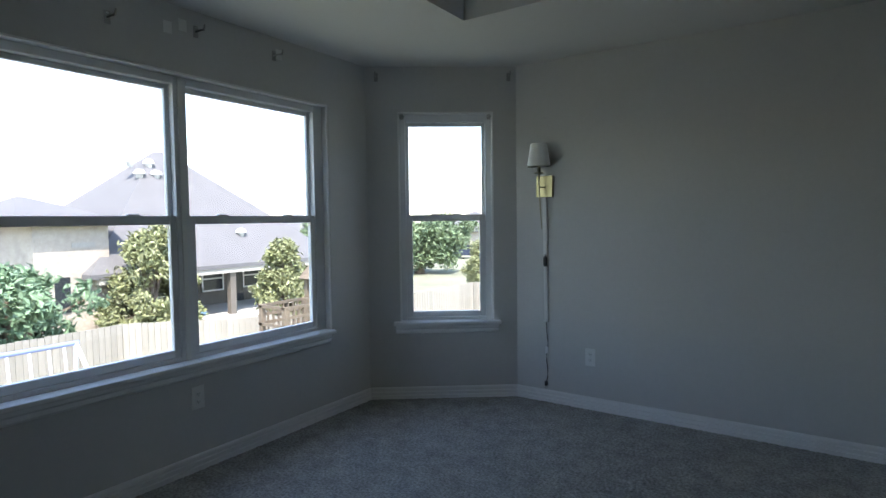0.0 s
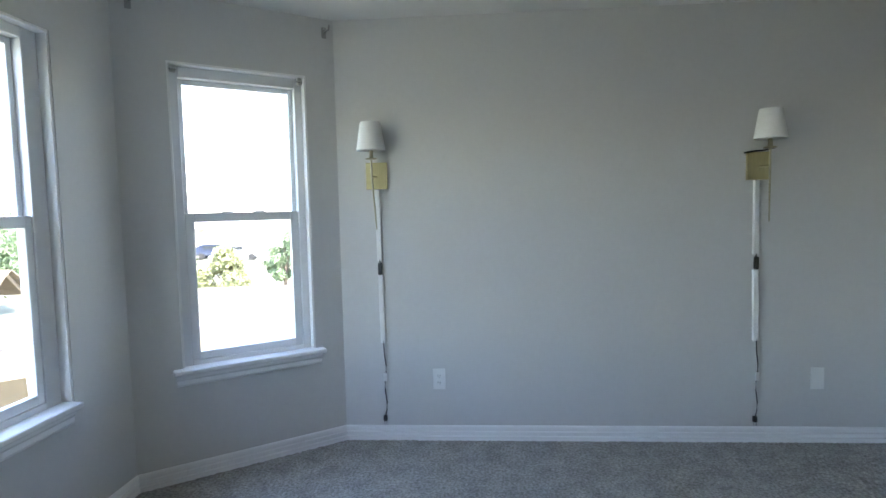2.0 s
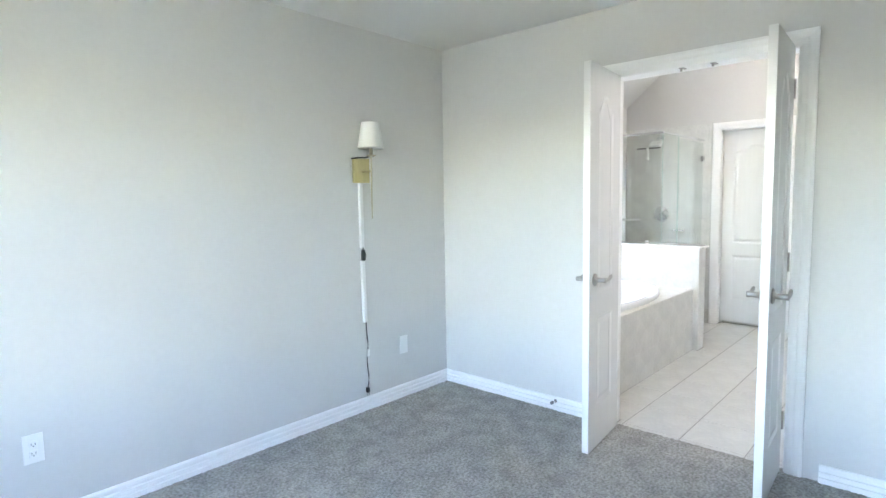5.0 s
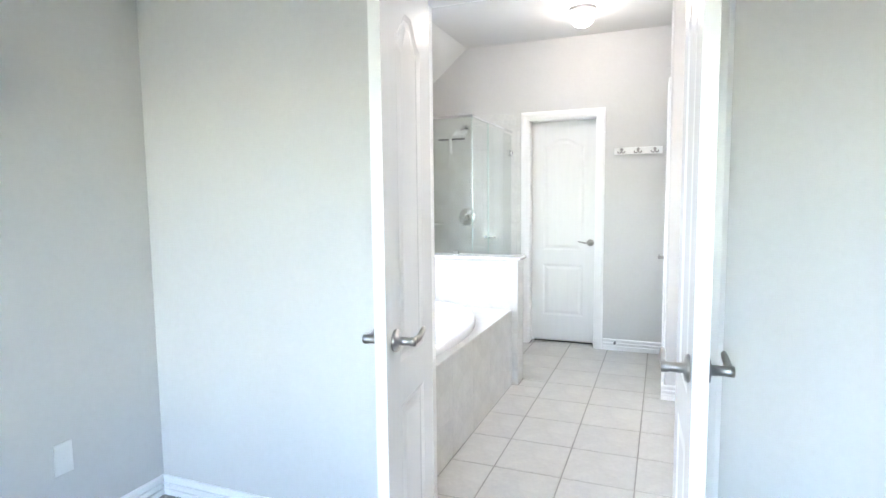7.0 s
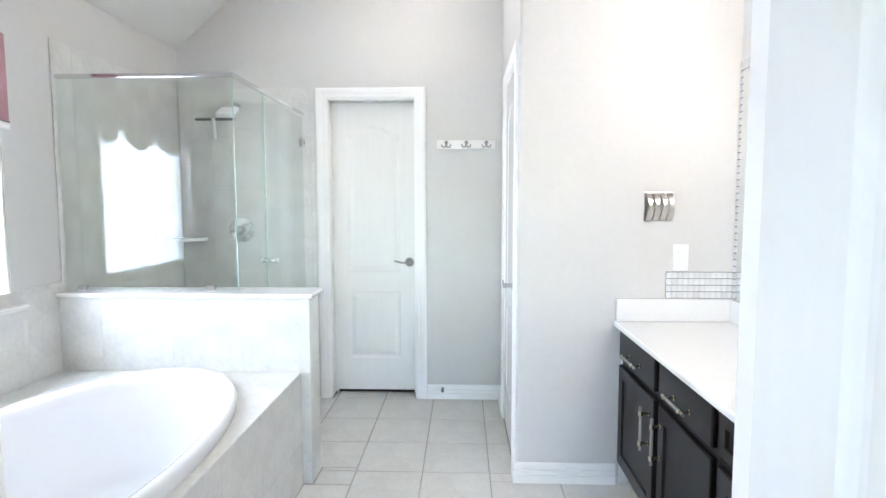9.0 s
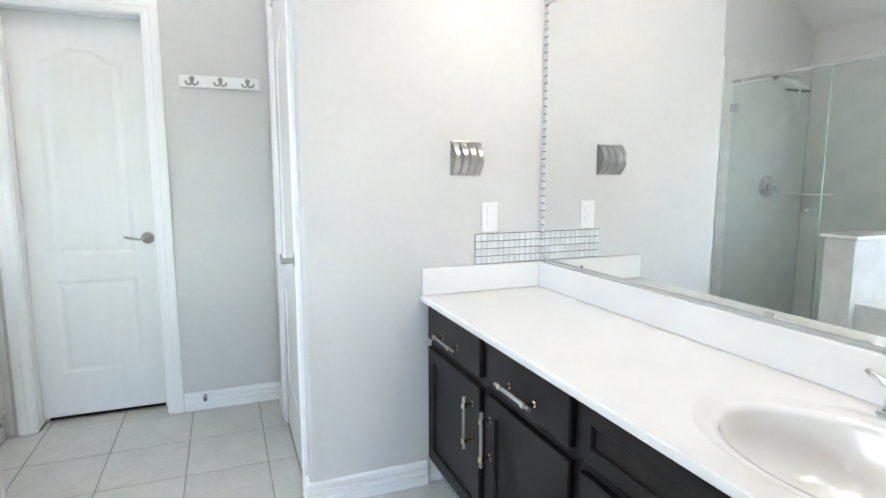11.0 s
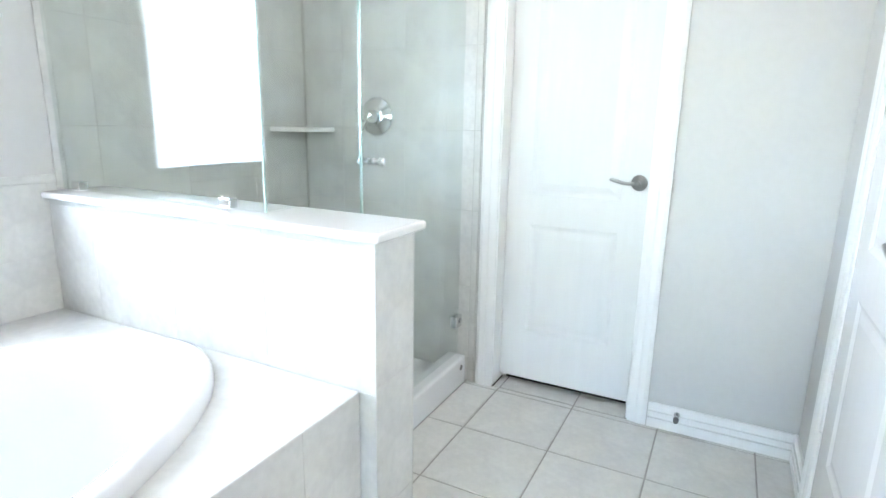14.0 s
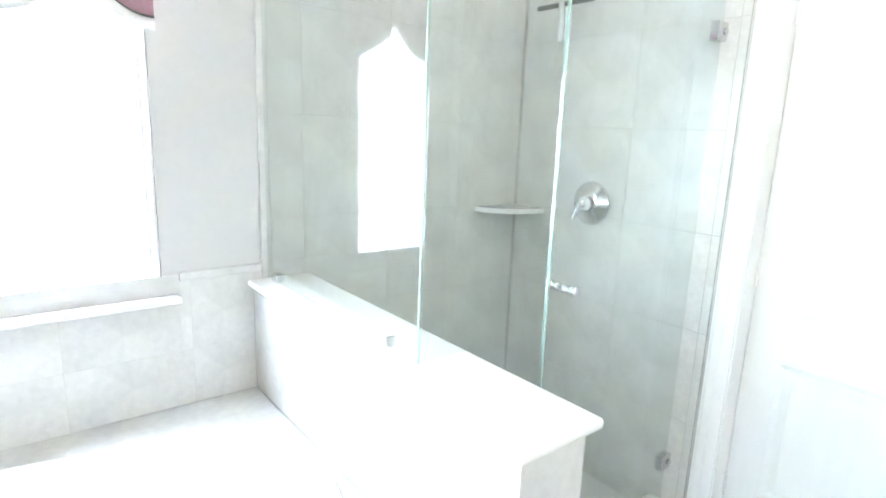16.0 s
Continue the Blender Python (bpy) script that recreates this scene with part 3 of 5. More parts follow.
# ---- doors ----
def outline(x0, x1, z0, z1, arch, d):
    """The edge of a door panel, d inside; arch is the rise of its eyebrow top."""
    pts = [(x0 + d, z0 + d), (x1 - d, z0 + d), (x1 - d, z1 - d)]
    if arch:
        k = 16
        for i in range(1, k):
            s = i / k
            e = max(0.0, min(1.0, (0.5 - abs(s - 0.5)) / 0.36 - 0.14))
            pts.append((x1 - d - s * (x1 - x0 - 2 * d), z1 - d + arch * (3 * e * e - 2 * e ** 3)))
    pts.append((x0 + d, z1 - d))
    return pts


def leaf_mesh(w, h, t, panels):
    """A moulded door leaf: u 0..w, y 0..t, z 0..h, with sunk and raised panels on both faces."""
    bm = bmesh.new()
    edge_loops = []
    for y, s in ((0.0, 1), (t, -1)):
        loops = [[bm.verts.new((u, y, z)) for u, z in ((0, 0), (w, 0), (w, h), (0, h))]]
        steps = []
        for p in panels:
            rings = [[bm.verts.new((u, y + s * dep, z)) for u, z in outline(*p, d)] for d, dep in ((0, 0), (0.006, 0.0025), (0.016, 0.0055), (0.024, 0.0055), (0.045, 0.0015))]
            loops.append(rings[0])
            steps.append(rings)
        es = []
        for r in loops:
            es += [bm.edges.new((r[k], r[(k + 1) % len(r)])) for k in range(len(r))]
        bmesh.ops.triangle_fill(bm, use_beauty=True, use_dissolve=False, edges=es)
        for rings in steps:
            for a, b in zip(rings, rings[1:]):
                for k in range(len(a)):
                    bm.faces.new((a[k], a[(k + 1) % len(a)], b[(k + 1) % len(a)], b[k]))
            bm.faces.new(rings[-1])
        edge_loops.append(loops[0])
    a, b = edge_loops
    for k in range(4):
        bm.faces.new((a[k], a[(k + 1) % 4], b[(k + 1) % 4], b[k]))
    return bm


def lever(parent, m, length=0.105, flip=1, thick=1.0):
    """A lever handle on a round rose; m: u along the lever, y out of the door, z up."""
    r = part("rosette", moved(lathe_y([(0.0, 0.0), (0.033, 0.0), (0.034, 0.004), (0.030, 0.010), (0.013, 0.013), (0.0115, 0.045), (0.0135, 0.05), (0.0135, 0.062), (0.0, 0.064)]), m), NICKEL, parent, "satin nickel rose", smooth=True)
    f = flip
    pts = [(0.0, 0.054, 0), (f * 0.02, 0.055, 0.0), (f * 0.045, 0.056, -0.001), (f * 0.065, 0.056, 0.002), (f * 0.085, 0.055, 0.007), (f * length, 0.054, 0.012), (f * (length + 0.01), 0.053, 0.013)]
    part("lever", moved(sweep(pts, [thick * r_ for r_ in (0.0125, 0.0115, 0.011, 0.0115, 0.012, 0.0105, 0.005)], 12, flat=0.72, up=(0, 1, 0)), m), NICKEL, r, "curved satin nickel lever", smooth=True)


def lathe_y(profile, seg=28):
    bm = lathe(profile, (0, 0, 0), seg)
    return moved(bm, Matrix(((1, 0, 0, 0), (0, 0, 1, 0), (0, -1, 0, 0), (0, 0, 0, 1))))


def frame_m(origin, u, y):
    """Wall coordinates: u along, y out, z up."""
    u, y = Vector(u), Vector(y)
    return Matrix(((u.x, y.x, 0, origin[0]), (u.y, y.y, 0, origin[1]), (0, 0, 1, origin[2]), (0, 0, 0, 1)))


def casing(name, m, u0, u1, top, wdt=0.072, low=0.0, label="white moulded door casing"):
    """Door casing round an opening from u0 to u1; m as for wall coordinates."""
    def prof(d0, sgn):
        return [(d0, 0.0), (d0, 0.008), (d0 + sgn * 0.012, 0.012), (d0 + sgn * 0.03, 0.013), (d0 + sgn * 0.036, 0.0165), (d0 + sgn * wdt * 0.8, 0.018), (d0 + sgn * wdt, 0.013), (d0 + sgn * wdt, 0.0)]
    c = thing(name, m @ Vector((u0, 0, low)), label, "door casing", "", "structure")
    for d0, sgn, n in ((u0, -1, "side_casing"), (u1, 1, "side_casing")):
        bm = bmesh.new()
        ends = []
        for k in (0, 1):
            ends.append([bm.verts.new((u, y, low if k == 0 else top + abs(u - d0))) for u, y in prof(d0, sgn)])
        q = len(ends[0])
        for i in range(q):
            bm.faces.new((ends[0][i], ends[0][(i + 1) % q], ends[1][(i + 1) % q], ends[1][i]))
        bm.faces.new(ends[0])
        bm.faces.new(ends[1])
        part(n, moved(bm, m), TRIM, c)
    bm = bmesh.new()
    pr = prof(0.0, 1)
    ends = [[bm.verts.new((u0 - d if k == 0 else u1 + d, y, top + d)) for d, y in pr] for k in (0, 1)]
    q = len(pr)
    for i in range(q):
        bm.faces.new((ends[0][i], ends[0][(i + 1) % q], ends[1][(i + 1) % q], ends[1][i]))
    bm.faces.new(ends[0])
    bm.faces.new(ends[1])
    part("head_casing", moved(bm, m), TRIM, c)
    return c


# double door between bedroom and bathroom
JY0, JY1 = 1.904, 2.83
j = thing("door_lining", (EX, JY0, 0), "white painted jambs and head of the double doorway", "door frame", "", "structure")
part("jamb", B((EX - 0.002, 1.642, JY0 + 0.001, JY0 + 0.018, 0.0, 2.044), bev=0.002), TRIM, j)
part("jamb", B((EX - 0.002, 1.642, JY1 - 0.018, JY1 - 0.001, 0.0, 2.044), bev=0.002), TRIM, j)
part("head", B((EX - 0.002, 1.642, JY0 + 0.018, JY1 - 0.018, 2.026, 2.044), bev=0.002), TRIM, j)
for y in (2.295, 2.45):
    part("strike_plate", joined(B((1.525, 1.575, y - 0.013, y + 0.013, 2.0225, 2.0255), bev=0.001), B((1.527, 1.531, y - 0.006, y + 0.006, 2.006, 2.023), bev=0.001)), NICKEL, j, "small nickel catch plate")
casing("casing_1", frame_m((EX, 0, 0), (0, 1, 0), (-1, 0, 0)), JY0 + 0.012, JY1 - 0.012, 2.03)
casing("casing_2", frame_m((1.64, 0, 0), (0, 1, 0), (1, 0, 0)), JY0 + 0.012, JY1 - 0.012, 2.03)

NARROW = [(0.115, 0.345, 0.835, 1.79, 0.075), (0.115, 0.345, 0.23, 0.705, 0.0)]
for name, y0, out, lab in (("door_1", 2.72, -1, "open narrow white two-panel double-door leaf with a lever handle"), ("door_2", 1.914, 1, "open narrow white two-panel double-door leaf with a lever handle")):
    d = thing(name, (EX, y0, 0.022), lab, "door", "double door leaves", "structure")
    sw_ = radians(2.7) if out > 0 else radians(6.5)
    lm = frame_m((1.06, y0, 0.022), (math.cos(sw_), math.sin(sw_), 0), (-math.sin(sw_), math.cos(sw_), 0))
    lf = part("leaf", moved(leaf_mesh(0.454, 2.01, 0.0345, NARROW), lm), DOORP, d)
    back = Matrix.Diagonal((1, -1, 1, 1))
    lever(d, lm @ Matrix.Translation((0.072, 0, 0.912)) @ back)
    lever(d, lm @ Matrix.Translation((0.072, 0.0345, 0.912)))
    for z in (0.25, 1.02, 1.82):
        yk = 0.0345 + 0.004 if out < 0 else -0.004
        part("hinge", moved(cyl((0.452, yk, z - 0.045), (0.452, yk, z + 0.045), 0.0055, seg=12), lm), NICKEL, d)

# bathroom walls and ceiling
BN, BE, PX, PY, MY = 4.16, 4.72, 3.585, 1.985, 0.995
wall("wall_bath_north", (1.64, BN), (4.88, BN), -0.2, 2.9, -0.14, [(2.27 - 1.64, 3.26 - 1.64, 0.90, 2.0)], "light grey bathroom wall with the window over the tub")
wall("wall_bath_east", (BE, 4.3), (BE, 1.84), -0.2, 2.9, -0.14, [(4.3 - 3.16, 4.3 - 2.552, -0.2, 2.04)], "light grey bathroom wall with a white door")
wall("wall_closet", (4.72, PY), (PX + 0.015, PY), -0.2, 2.9, -0.12, [(4.72 - 4.385, 4.72 - 3.705, -0.2, 2.04)], "light grey wall with the closet door")
wall("wall_pier", (PX, PY - 0.015), (PX, 0.84), -0.2, 2.9, -0.12, label="light grey wall at the end of the vanity")
wall("wall_mirror", (PX + 0.12, MY), (1.5, MY), -0.2, 2.9, -0.14, label="light grey wall behind the vanity mirror")
solid("wall_corner_bead", cyl((PX + 0.015, PY - 0.015, 0.0), (PX + 0.015, PY - 0.015, BCEIL), 0.015, seg=40, caps=False), WALL, "rounded painted wall corner", "wall", smooth=True)
solid("wall_beyond_doors", B((5.0, 5.06, 2.3, 3.4, -0.2, 2.3), (3.62, 4.5, 1.55, 1.61, -0.2, 2.3), (4.86, 5.0, 2.3, 2.36, -0.2, 2.3), (4.86, 5.0, 3.34, 3.4, -0.2, 2.3), (4.86, 5.0, 2.36, 3.34, 2.24, 2.3), (4.5, 4.56, 1.61, 1.864, -0.2, 2.3), (3.71, 4.5, 1.61, 1.864, 2.24, 2.3)), WALL, "plain walls of the closed rooms beyond the doors", "wall")

bm = bmesh.new()
prof = [(0.8, BCEIL), (3.74, BCEIL), (4.32, 2.225), (4.32, 2.36), (3.76, 2.84), (0.8, 2.84)]
ra, rb = ([bm.verts.new((x, y, z)) for y, z in prof] for x in (1.63, 4.88))
for k in range(6):
    bm.faces.new((ra[k], ra[(k + 1) % 6], rb[(k + 1) % 6], rb[k]))
bm.faces.new(ra)
bm.faces.new(rb)
solid("ceiling_bath", bm, CEILP, "white bathroom ceiling that slopes down over the tub", "ceiling")

# toilet-room door and closet door
SMALL = Matrix.Diagonal((0.9, 0.9, 0.9, 1))
j = thing("door_lining", (BE, 2.552, 0), "white painted door jambs and head", "door frame", "", "structure")
part("jamb", B((BE - 0.001, 4.859, 2.553, 2.568, 0.0, 2.039), bev=0.002), TRIM, j)
part("jamb", B((BE - 0.001, 4.859, 3.144, 3.159, 0.0, 2.039), bev=0.002), TRIM, j)
part("head", B((BE - 0.001, 4.859, 2.568, 3.144, 2.022, 2.039), bev=0.002), TRIM, j)
part("door_stop_strip", B((4.838, 4.852, 2.569, 2.585, 0.0, 2.005), (4.838, 4.852, 3.127, 3.143, 0.0, 2.005), (4.838, 4.852, 2.569, 3.143, 2.005, 2.021)), TRIM, j)
casing("casing_3", frame_m((BE, 0, 0), (0, 1, 0), (-1, 0, 0)), 2.562, 3.150, 2.03)
d = thing("door_3", (4.80, 2.57, 0.03), "closed white two-panel door with an arched top panel", "door", "", "structure")
part("leaf", moved(leaf_mesh(0.572, 1.988, 0.035, [(0.105, 0.467, 0.83, 1.77, 0.06), (0.105, 0.467, 0.225, 0.70, 0.0)]), frame_m((4.80, 2.57, 0.032), (0, 1, 0), (1, 0, 0))), DOORP, d)
lever(d, frame_m((4.80, 2.612, 0.935), (0, 1, 0), (-1, 0, 0)) @ SMALL, thick=0.66)
part("hinge", joined(*(cyl((4.797, 3.142, z - 0.04), (4.797, 3.142, z + 0.04), 0.005, seg=10) for z in (0.25, 1.0, 1.8))), TRIM, d)

j = thing("door_lining", (3.705, PY, 0), "white painted closet door jambs and head", "door frame", "", "structure")
part("jamb", B((3.706, 3.721, PY - 0.119, PY + 0.001, 0.0, 2.039), bev=0.002), TRIM, j)
part("jamb", B((4.369, 4.384, PY - 0.119, PY + 0.001, 0.0, 2.039), bev=0.002), TRIM, j)
part("head", B((3.721, 4.369, PY - 0.119, PY + 0.001, 2.022, 2.039), bev=0.002), TRIM, j)
part("door_stop_strip", B((3.722, 3.738, PY - 0.058, PY - 0.042, 0.0, 2.005), (4.352, 4.368, PY - 0.058, PY - 0.042, 0.0, 2.005), (3.722, 4.368, PY - 0.058, PY - 0.042, 2.005, 2.021)), TRIM, j)
casing("casing_4", frame_m((0, PY, 0), (1, 0, 0), (0, 1, 0)), 3.715, 4.375, 2.03)
d = thing("door_4", (3.723, PY - 0.04, 0.012), "closed white two-panel closet door with a lever handle", "door", "", "structure")
part("leaf", moved(leaf_mesh(0.644, 2.005, 0.035, [(0.115, 0.529, 0.845, 1.80, 0.06), (0.115, 0.529, 0.24, 0.715, 0.0)]), frame_m((3.723, PY - 0.036, 0.014), (1, 0, 0), (0, 1, 0))), DOORP, d)
lever(d, frame_m((3.785, PY, 0.925), (1, 0, 0), (0, 1, 0)) @ SMALL, thick=0.66)
for z in (0.25, 1.0, 1.8):
    part("hinge", cyl((4.369, PY + 0.003, z - 0.045), (4.369, PY + 0.003, z + 0.045), 0.0055, seg=12), TRIM, d, "painted hinge")

baseboard((BE, 2.486), (BE, PY), (-1, 0))
baseboard((BE, PY), (4.45, PY), (0, 1))
baseboard((PX, PY + 0.016), (PX, 1.515), (-1, 0))
baseboard((3.64, PY), (PX - 0.016, PY), (0, 1))
baseboard((1.64, 1.796), (1.64, 1.50), (1, 0))
baseboard((1.64, 3.0), (1.64, 2.855), (1, 0))


def door_stop(p, inward):
    s = thing("door_stop", p, "small rubber-tipped door stop on the baseboard", "door stop", "door stops")
    n = Vector(inward)
    a = Vector(p)
    part("rod", cyl(a, a + n * 0.04, 0.004, seg=10), CHROME, s)
    part("rosette", cyl(a, a + n * 0.005, 0.011, seg=14), CHROME, s)
    part("tip", cyl(a + n * 0.04, a + n * 0.058, 0.0105, 0.009, seg=14), RUBBER, s, "dark rubber tip")


door_stop((BE - 0.016, 2.38, 0.075), (-1, 0, 0))
door_stop((EX - 0.016, 3.175, 0.075), (-1, 0, 0))

# bathroom window with its valance
w = thing("window_3", (2.27, BN, 0.90), "bright white frosted bathroom window over the tub", "window", "", "structure")
part("window_lining", B((2.271, 2.283, BN + 0.003, BN + 0.13, 0.901, 1.999), (3.247, 3.259, BN + 0.003, BN + 0.13, 0.901, 1.999), (2.283, 3.247, BN + 0.003, BN + 0.13, 1.987, 1.999), bev=0.003), TRIM, w)
part("window_frame", B((2.283, 2.33, BN + 0.05, BN + 0.12, 0.901, 1.987), (3.2, 3.247, BN + 0.05, BN + 0.12, 0.901, 1.987), (2.33, 3.2, BN + 0.05, BN + 0.12, 0.901, 0.945), (2.33, 3.2, BN + 0.05, BN + 0.12, 1.945, 1.987), bev=0.004), VINYL, w)
part("window_sill", B((2.225, 3.305, BN - 0.045, BN + 0.05, 0.884, 0.906), bev=0.006), MARBLE, w)
pane = part("pane", B((2.33, 3.2, BN + 0.083, BN + 0.087, 0.945, 1.945)), FROST, w, "frosted pane")
pane.visible_shadow = False
day = new("window_daylight", bpy.data.lights.new("window_daylight", "AREA"))
day.data.shape, day.data.size, day.data.size_y, day.data.energy, day.data.color = "RECTANGLE", 0.92, 1.04, 0.34, (0.96, 0.98, 1.0)
day.matrix_basis = look((2.765, BN + 0.11, 1.44), (2.765, 0, 1.44))

v = thing("valance", (2.765, BN - 0.03, 2.03), "pink scalloped window valance with a white banded hem", "valance")
def valance(z_off, hem, y):
    bm = bmesh.new()
    k = 96
    lo, hi = [], []
    for i in range(k + 1):
        s = i / k
        ph = (s * 3 + 0.5) % 1.0
        e = math.sin(math.pi * ph) ** 0.75
        zb = 1.765 - 0.118 * e
        yy = y - 0.007 * math.sin(s * math.pi * 12)
        lo.append((2.255 + 1.025 * s, yy, zb + z_off))
        hi.append((2.255 + 1.025 * s, yy, zb + z_off + hem if hem else 2.04))
    for off in (0.0, 0.003):
        a = [bm.verts.new((x, yy + off, z)) for x, yy, z in lo]
        b = [bm.verts.new((x, yy + off, z)) for x, yy, z in hi]
        for i in range(k):
            bm.faces.new((a[i], a[i + 1], b[i + 1], b[i]))
        if off == 0.0:
            a0, b0 = a, b
    for r, s in ((a0, a), (b0, b)):
        for i in range(k):
            bm.faces.new((r[i], r[i + 1], s[i + 1], s[i]))
    return bm
part("cloth", valance(0.03, 0, BN - 0.024), PINK, v, "pink cotton cloth", smooth=True)
part("hem_band", valance(0.0, 0.032, BN - 0.026), WCLOTH, v, "white hem band", smooth=True)
part("piping", valance(0.030, 0.005, BN - 0.0285), RUBBER, v, "thin grey piping", smooth=True)
for x in (2.255, 3.2785):
    part("return", B((x - 0.0015, x + 0.0015, BN - 0.024, BN - 0.001, 1.77, 2.04)), PINK, v, "cloth side return")
part("rod", cyl((2.25, BN - 0.0135, 2.03), (3.283, BN - 0.0135, 2.03), 0.006, seg=12), WENAM, v)

# tub deck and tub
TF, HX0, HX1, HY0, DECK = 3.006, 3.528, 3.70, 2.957, 0.545
bm = bmesh.new()
TCX, TCY, TRX, TRY = 2.57, 3.53, 0.915, 0.485
rect = [bm.verts.new((x, y, DECK)) for x, y in ((1.645, TF), (HX0, TF), (HX0, BN - 0.001), (1.645, BN - 0.001))]
NO = 64
oval = [bm.verts.new((TCX + (TRX - 0.05) * math.cos(2 * math.pi * k / NO), TCY + (TRY - 0.05) * math.sin(2 * math.pi * k / NO), DECK)) for k in range(NO)]
es = [bm.edges.new((r[k], r[(k + 1) % len(r)])) for r in (rect, oval) for k in range(len(r))]
bmesh.ops.triangle_fill(bm, use_beauty=True, use_dissolve=False, edges=es)
low = [bm.verts.new((v_.co.x, v_.co.y, -0.002)) for v_ in rect]
for k in range(4):
    bm.faces.new((rect[k], rect[(k + 1) % 4], low[(k + 1) % 4], low[k]))
olow = [bm.verts.new((v_.co.x, v_.co.y, DECK - 0.03)) for v_ in oval]
for k in range(NO):
    bm.faces.new((oval[k], oval[(k + 1) % NO], olow[(k + 1) % NO], olow[k]))
tub_deck = solid("tub_deck", bm, WTILE, "pale tiled deck round the bathtub", "tub surround")
t = thing("bathtub", (TCX, TCY, DECK), "glossy white oval drop-in bathtub with a rolled rim", "bathtub")
N2 = 96
bm = bmesh.new()
prof = [(1.0, 0.001), (1.003, 0.012), (0.998, 0.028), (0.985, 0.038), (0.965, 0.043), (0.925, 0.041), (0.895, 0.034), (0.875, 0.018), (0.862, -0.01), (0.84, -0.12), (0.80, -0.28), (0.74, -0.37), (0.60, -0.405), (0.3, -0.415), (0.0, -0.417)]
rings = []
for r, h in prof:
    ins = (1 - r)
    rx, ry = TRX - ins * 0.62, TRY - ins * 0.485 if r > 0.6 else TRY * (r / 0.6) * (0.806 * 0.6 / 0.6) * 0.75
    if r <= 0.6:
        rx = (TRX - 0.4 * 0.62) * (r / 0.6)
        ry = (TRY - 0.4 * 0.485) * (r / 0.6)
    rings.append([bm.verts.new((TCX + rx * math.cos(2 * math.pi * k / N2), TCY + ry * math.sin(2 * math.pi * k / N2), DECK + h)) for k in range(N2)])
for a, b in zip(rings, rings[1:]):
    for k in range(N2):
        bm.faces.new((a[k], a[(k + 1) % N2], b[(k + 1) % N2], b[k]))
bmesh.ops.remove_doubles(bm, verts=bm.verts, dist=1e-5)
part("basin", bm, PORC, t, smooth=True)
part("drain", cyl((2.1, TCY, DECK - 0.413), (2.1, TCY, DECK - 0.408), 0.035, seg=20), CHROME, t, "chrome drain")
part("overflow", cyl((1.90, TCY, DECK - 0.12), (1.915, TCY, DECK - 0.122), 0.035, seg=20), CHROME, t, "chrome overflow plate")

# half wall with its cap, shower curb and pan
half_wall = solid("half_wall", B((HX0 + 0.004, HX1 - 0.004, HY0 + 0.004, BN - 0.001, 0.0, 0.899)), WGROUT, "low tiled wall between the tub and the shower", "half wall")
solid("half_wall_cap", B((3.508, 3.722, 2.940, BN - 0.002, 0.899, 0.921), bev=0.008, seg=3), MARBLE, "white polished stone cap on the low wall", "wall cap")
c = thing("shower_curb", (4.2, 3.29, 0), "white shower curb and base", "shower base")
part("curb", B((HX1, BE - 0.009, 3.272, 3.362, -0.012, 0.126), bev=0.012, seg=3), PORC, c)
part("pan", B((HX1, BE - 0.009, 3.363, BN - 0.009, 0.0, 0.05), bev=0.004), PORC, c, "white shower pan")
part("drain", cyl((4.25, 3.75, 0.05), (4.25, 3.75, 0.053), 0.05, seg=24), CHROME, c, "chrome floor drain")
part("weep_plug", cyl((4.66, 3.2705, 0.082), (4.66, 3.273, 0.082), 0.013, seg=18), RUBBER, c, "dark round plug")

# shower glass
GX, GY, GTOP = 3.578, 3.313, 1.925
s = thing("shower_enclosure", (GX, GY, 0.923), "frameless clear glass shower enclosure with a chrome top rail", "shower enclosure")
part("side_panel", B((GX - 0.004, GX + 0.004, GY, BN - 0.012, 0.925, GTOP)), SHGLASS, s, "clear glass side panel on the low wall")
bm = bmesh.new()
ell = [(GX + 0.005, 0.925), (3.7235, 0.925), (3.7235, 0.128), (3.975, 0.128), (3.975, GTOP), (GX + 0.005, GTOP)]
fa, fb = ([bm.verts.new((x, GY + o, z)) for x, z in ell] for o in (-0.004, 0.004))
for k in range(6):
    bm.faces.new((fa[k], fa[(k + 1) % 6], fb[(k + 1) % 6], fb[k]))
bm.faces.new(fa)
bm.faces.new(fb)
part("front_panel", bm, SHGLASS, s, "clear glass fixed panel")
gd = part("glass_door", B((3.985, 4.695, GY - 0.004, GY + 0.004, 0.134, GTOP - 0.02)), SHGLASS, s, "clear glass hinged door")
part("glass_edge", B((3.978, 3.982, GY - 0.0045, GY + 0.0045, 0.128, GTOP)), GEDGE, s, "greenish strip where glass meets")
part("glass_edge", B((GX - 0.0042, GX + 0.0015, GY - 0.0045, GY - 0.0005, 0.925, GTOP)), GEDGE, s, "greenish glass corner")
part("top_rail", joined(B((GX - 0.010, GX + 0.010, GY - 0.010, BN - 0.011, GTOP - 0.002, GTOP + 0.018), bev=0.002), B((GX + 0.0105, BE - 0.012, GY - 0.010, GY + 0.010, GTOP - 0.002, GTOP + 0.018), bev=0.002)), CHROME, s, "chrome top rail")
for z in (0.287, 1.742):
    h = part("hinge", joined(B((4.655, 4.709, GY - 0.016, GY + 0.016, z - 0.028, z + 0.028), bev=0.004), cyl((4.692, GY - 0.020, z), (4.692, GY + 0.020, z), 0.011, seg=16)), CHROME, s, "chrome glass hinge")
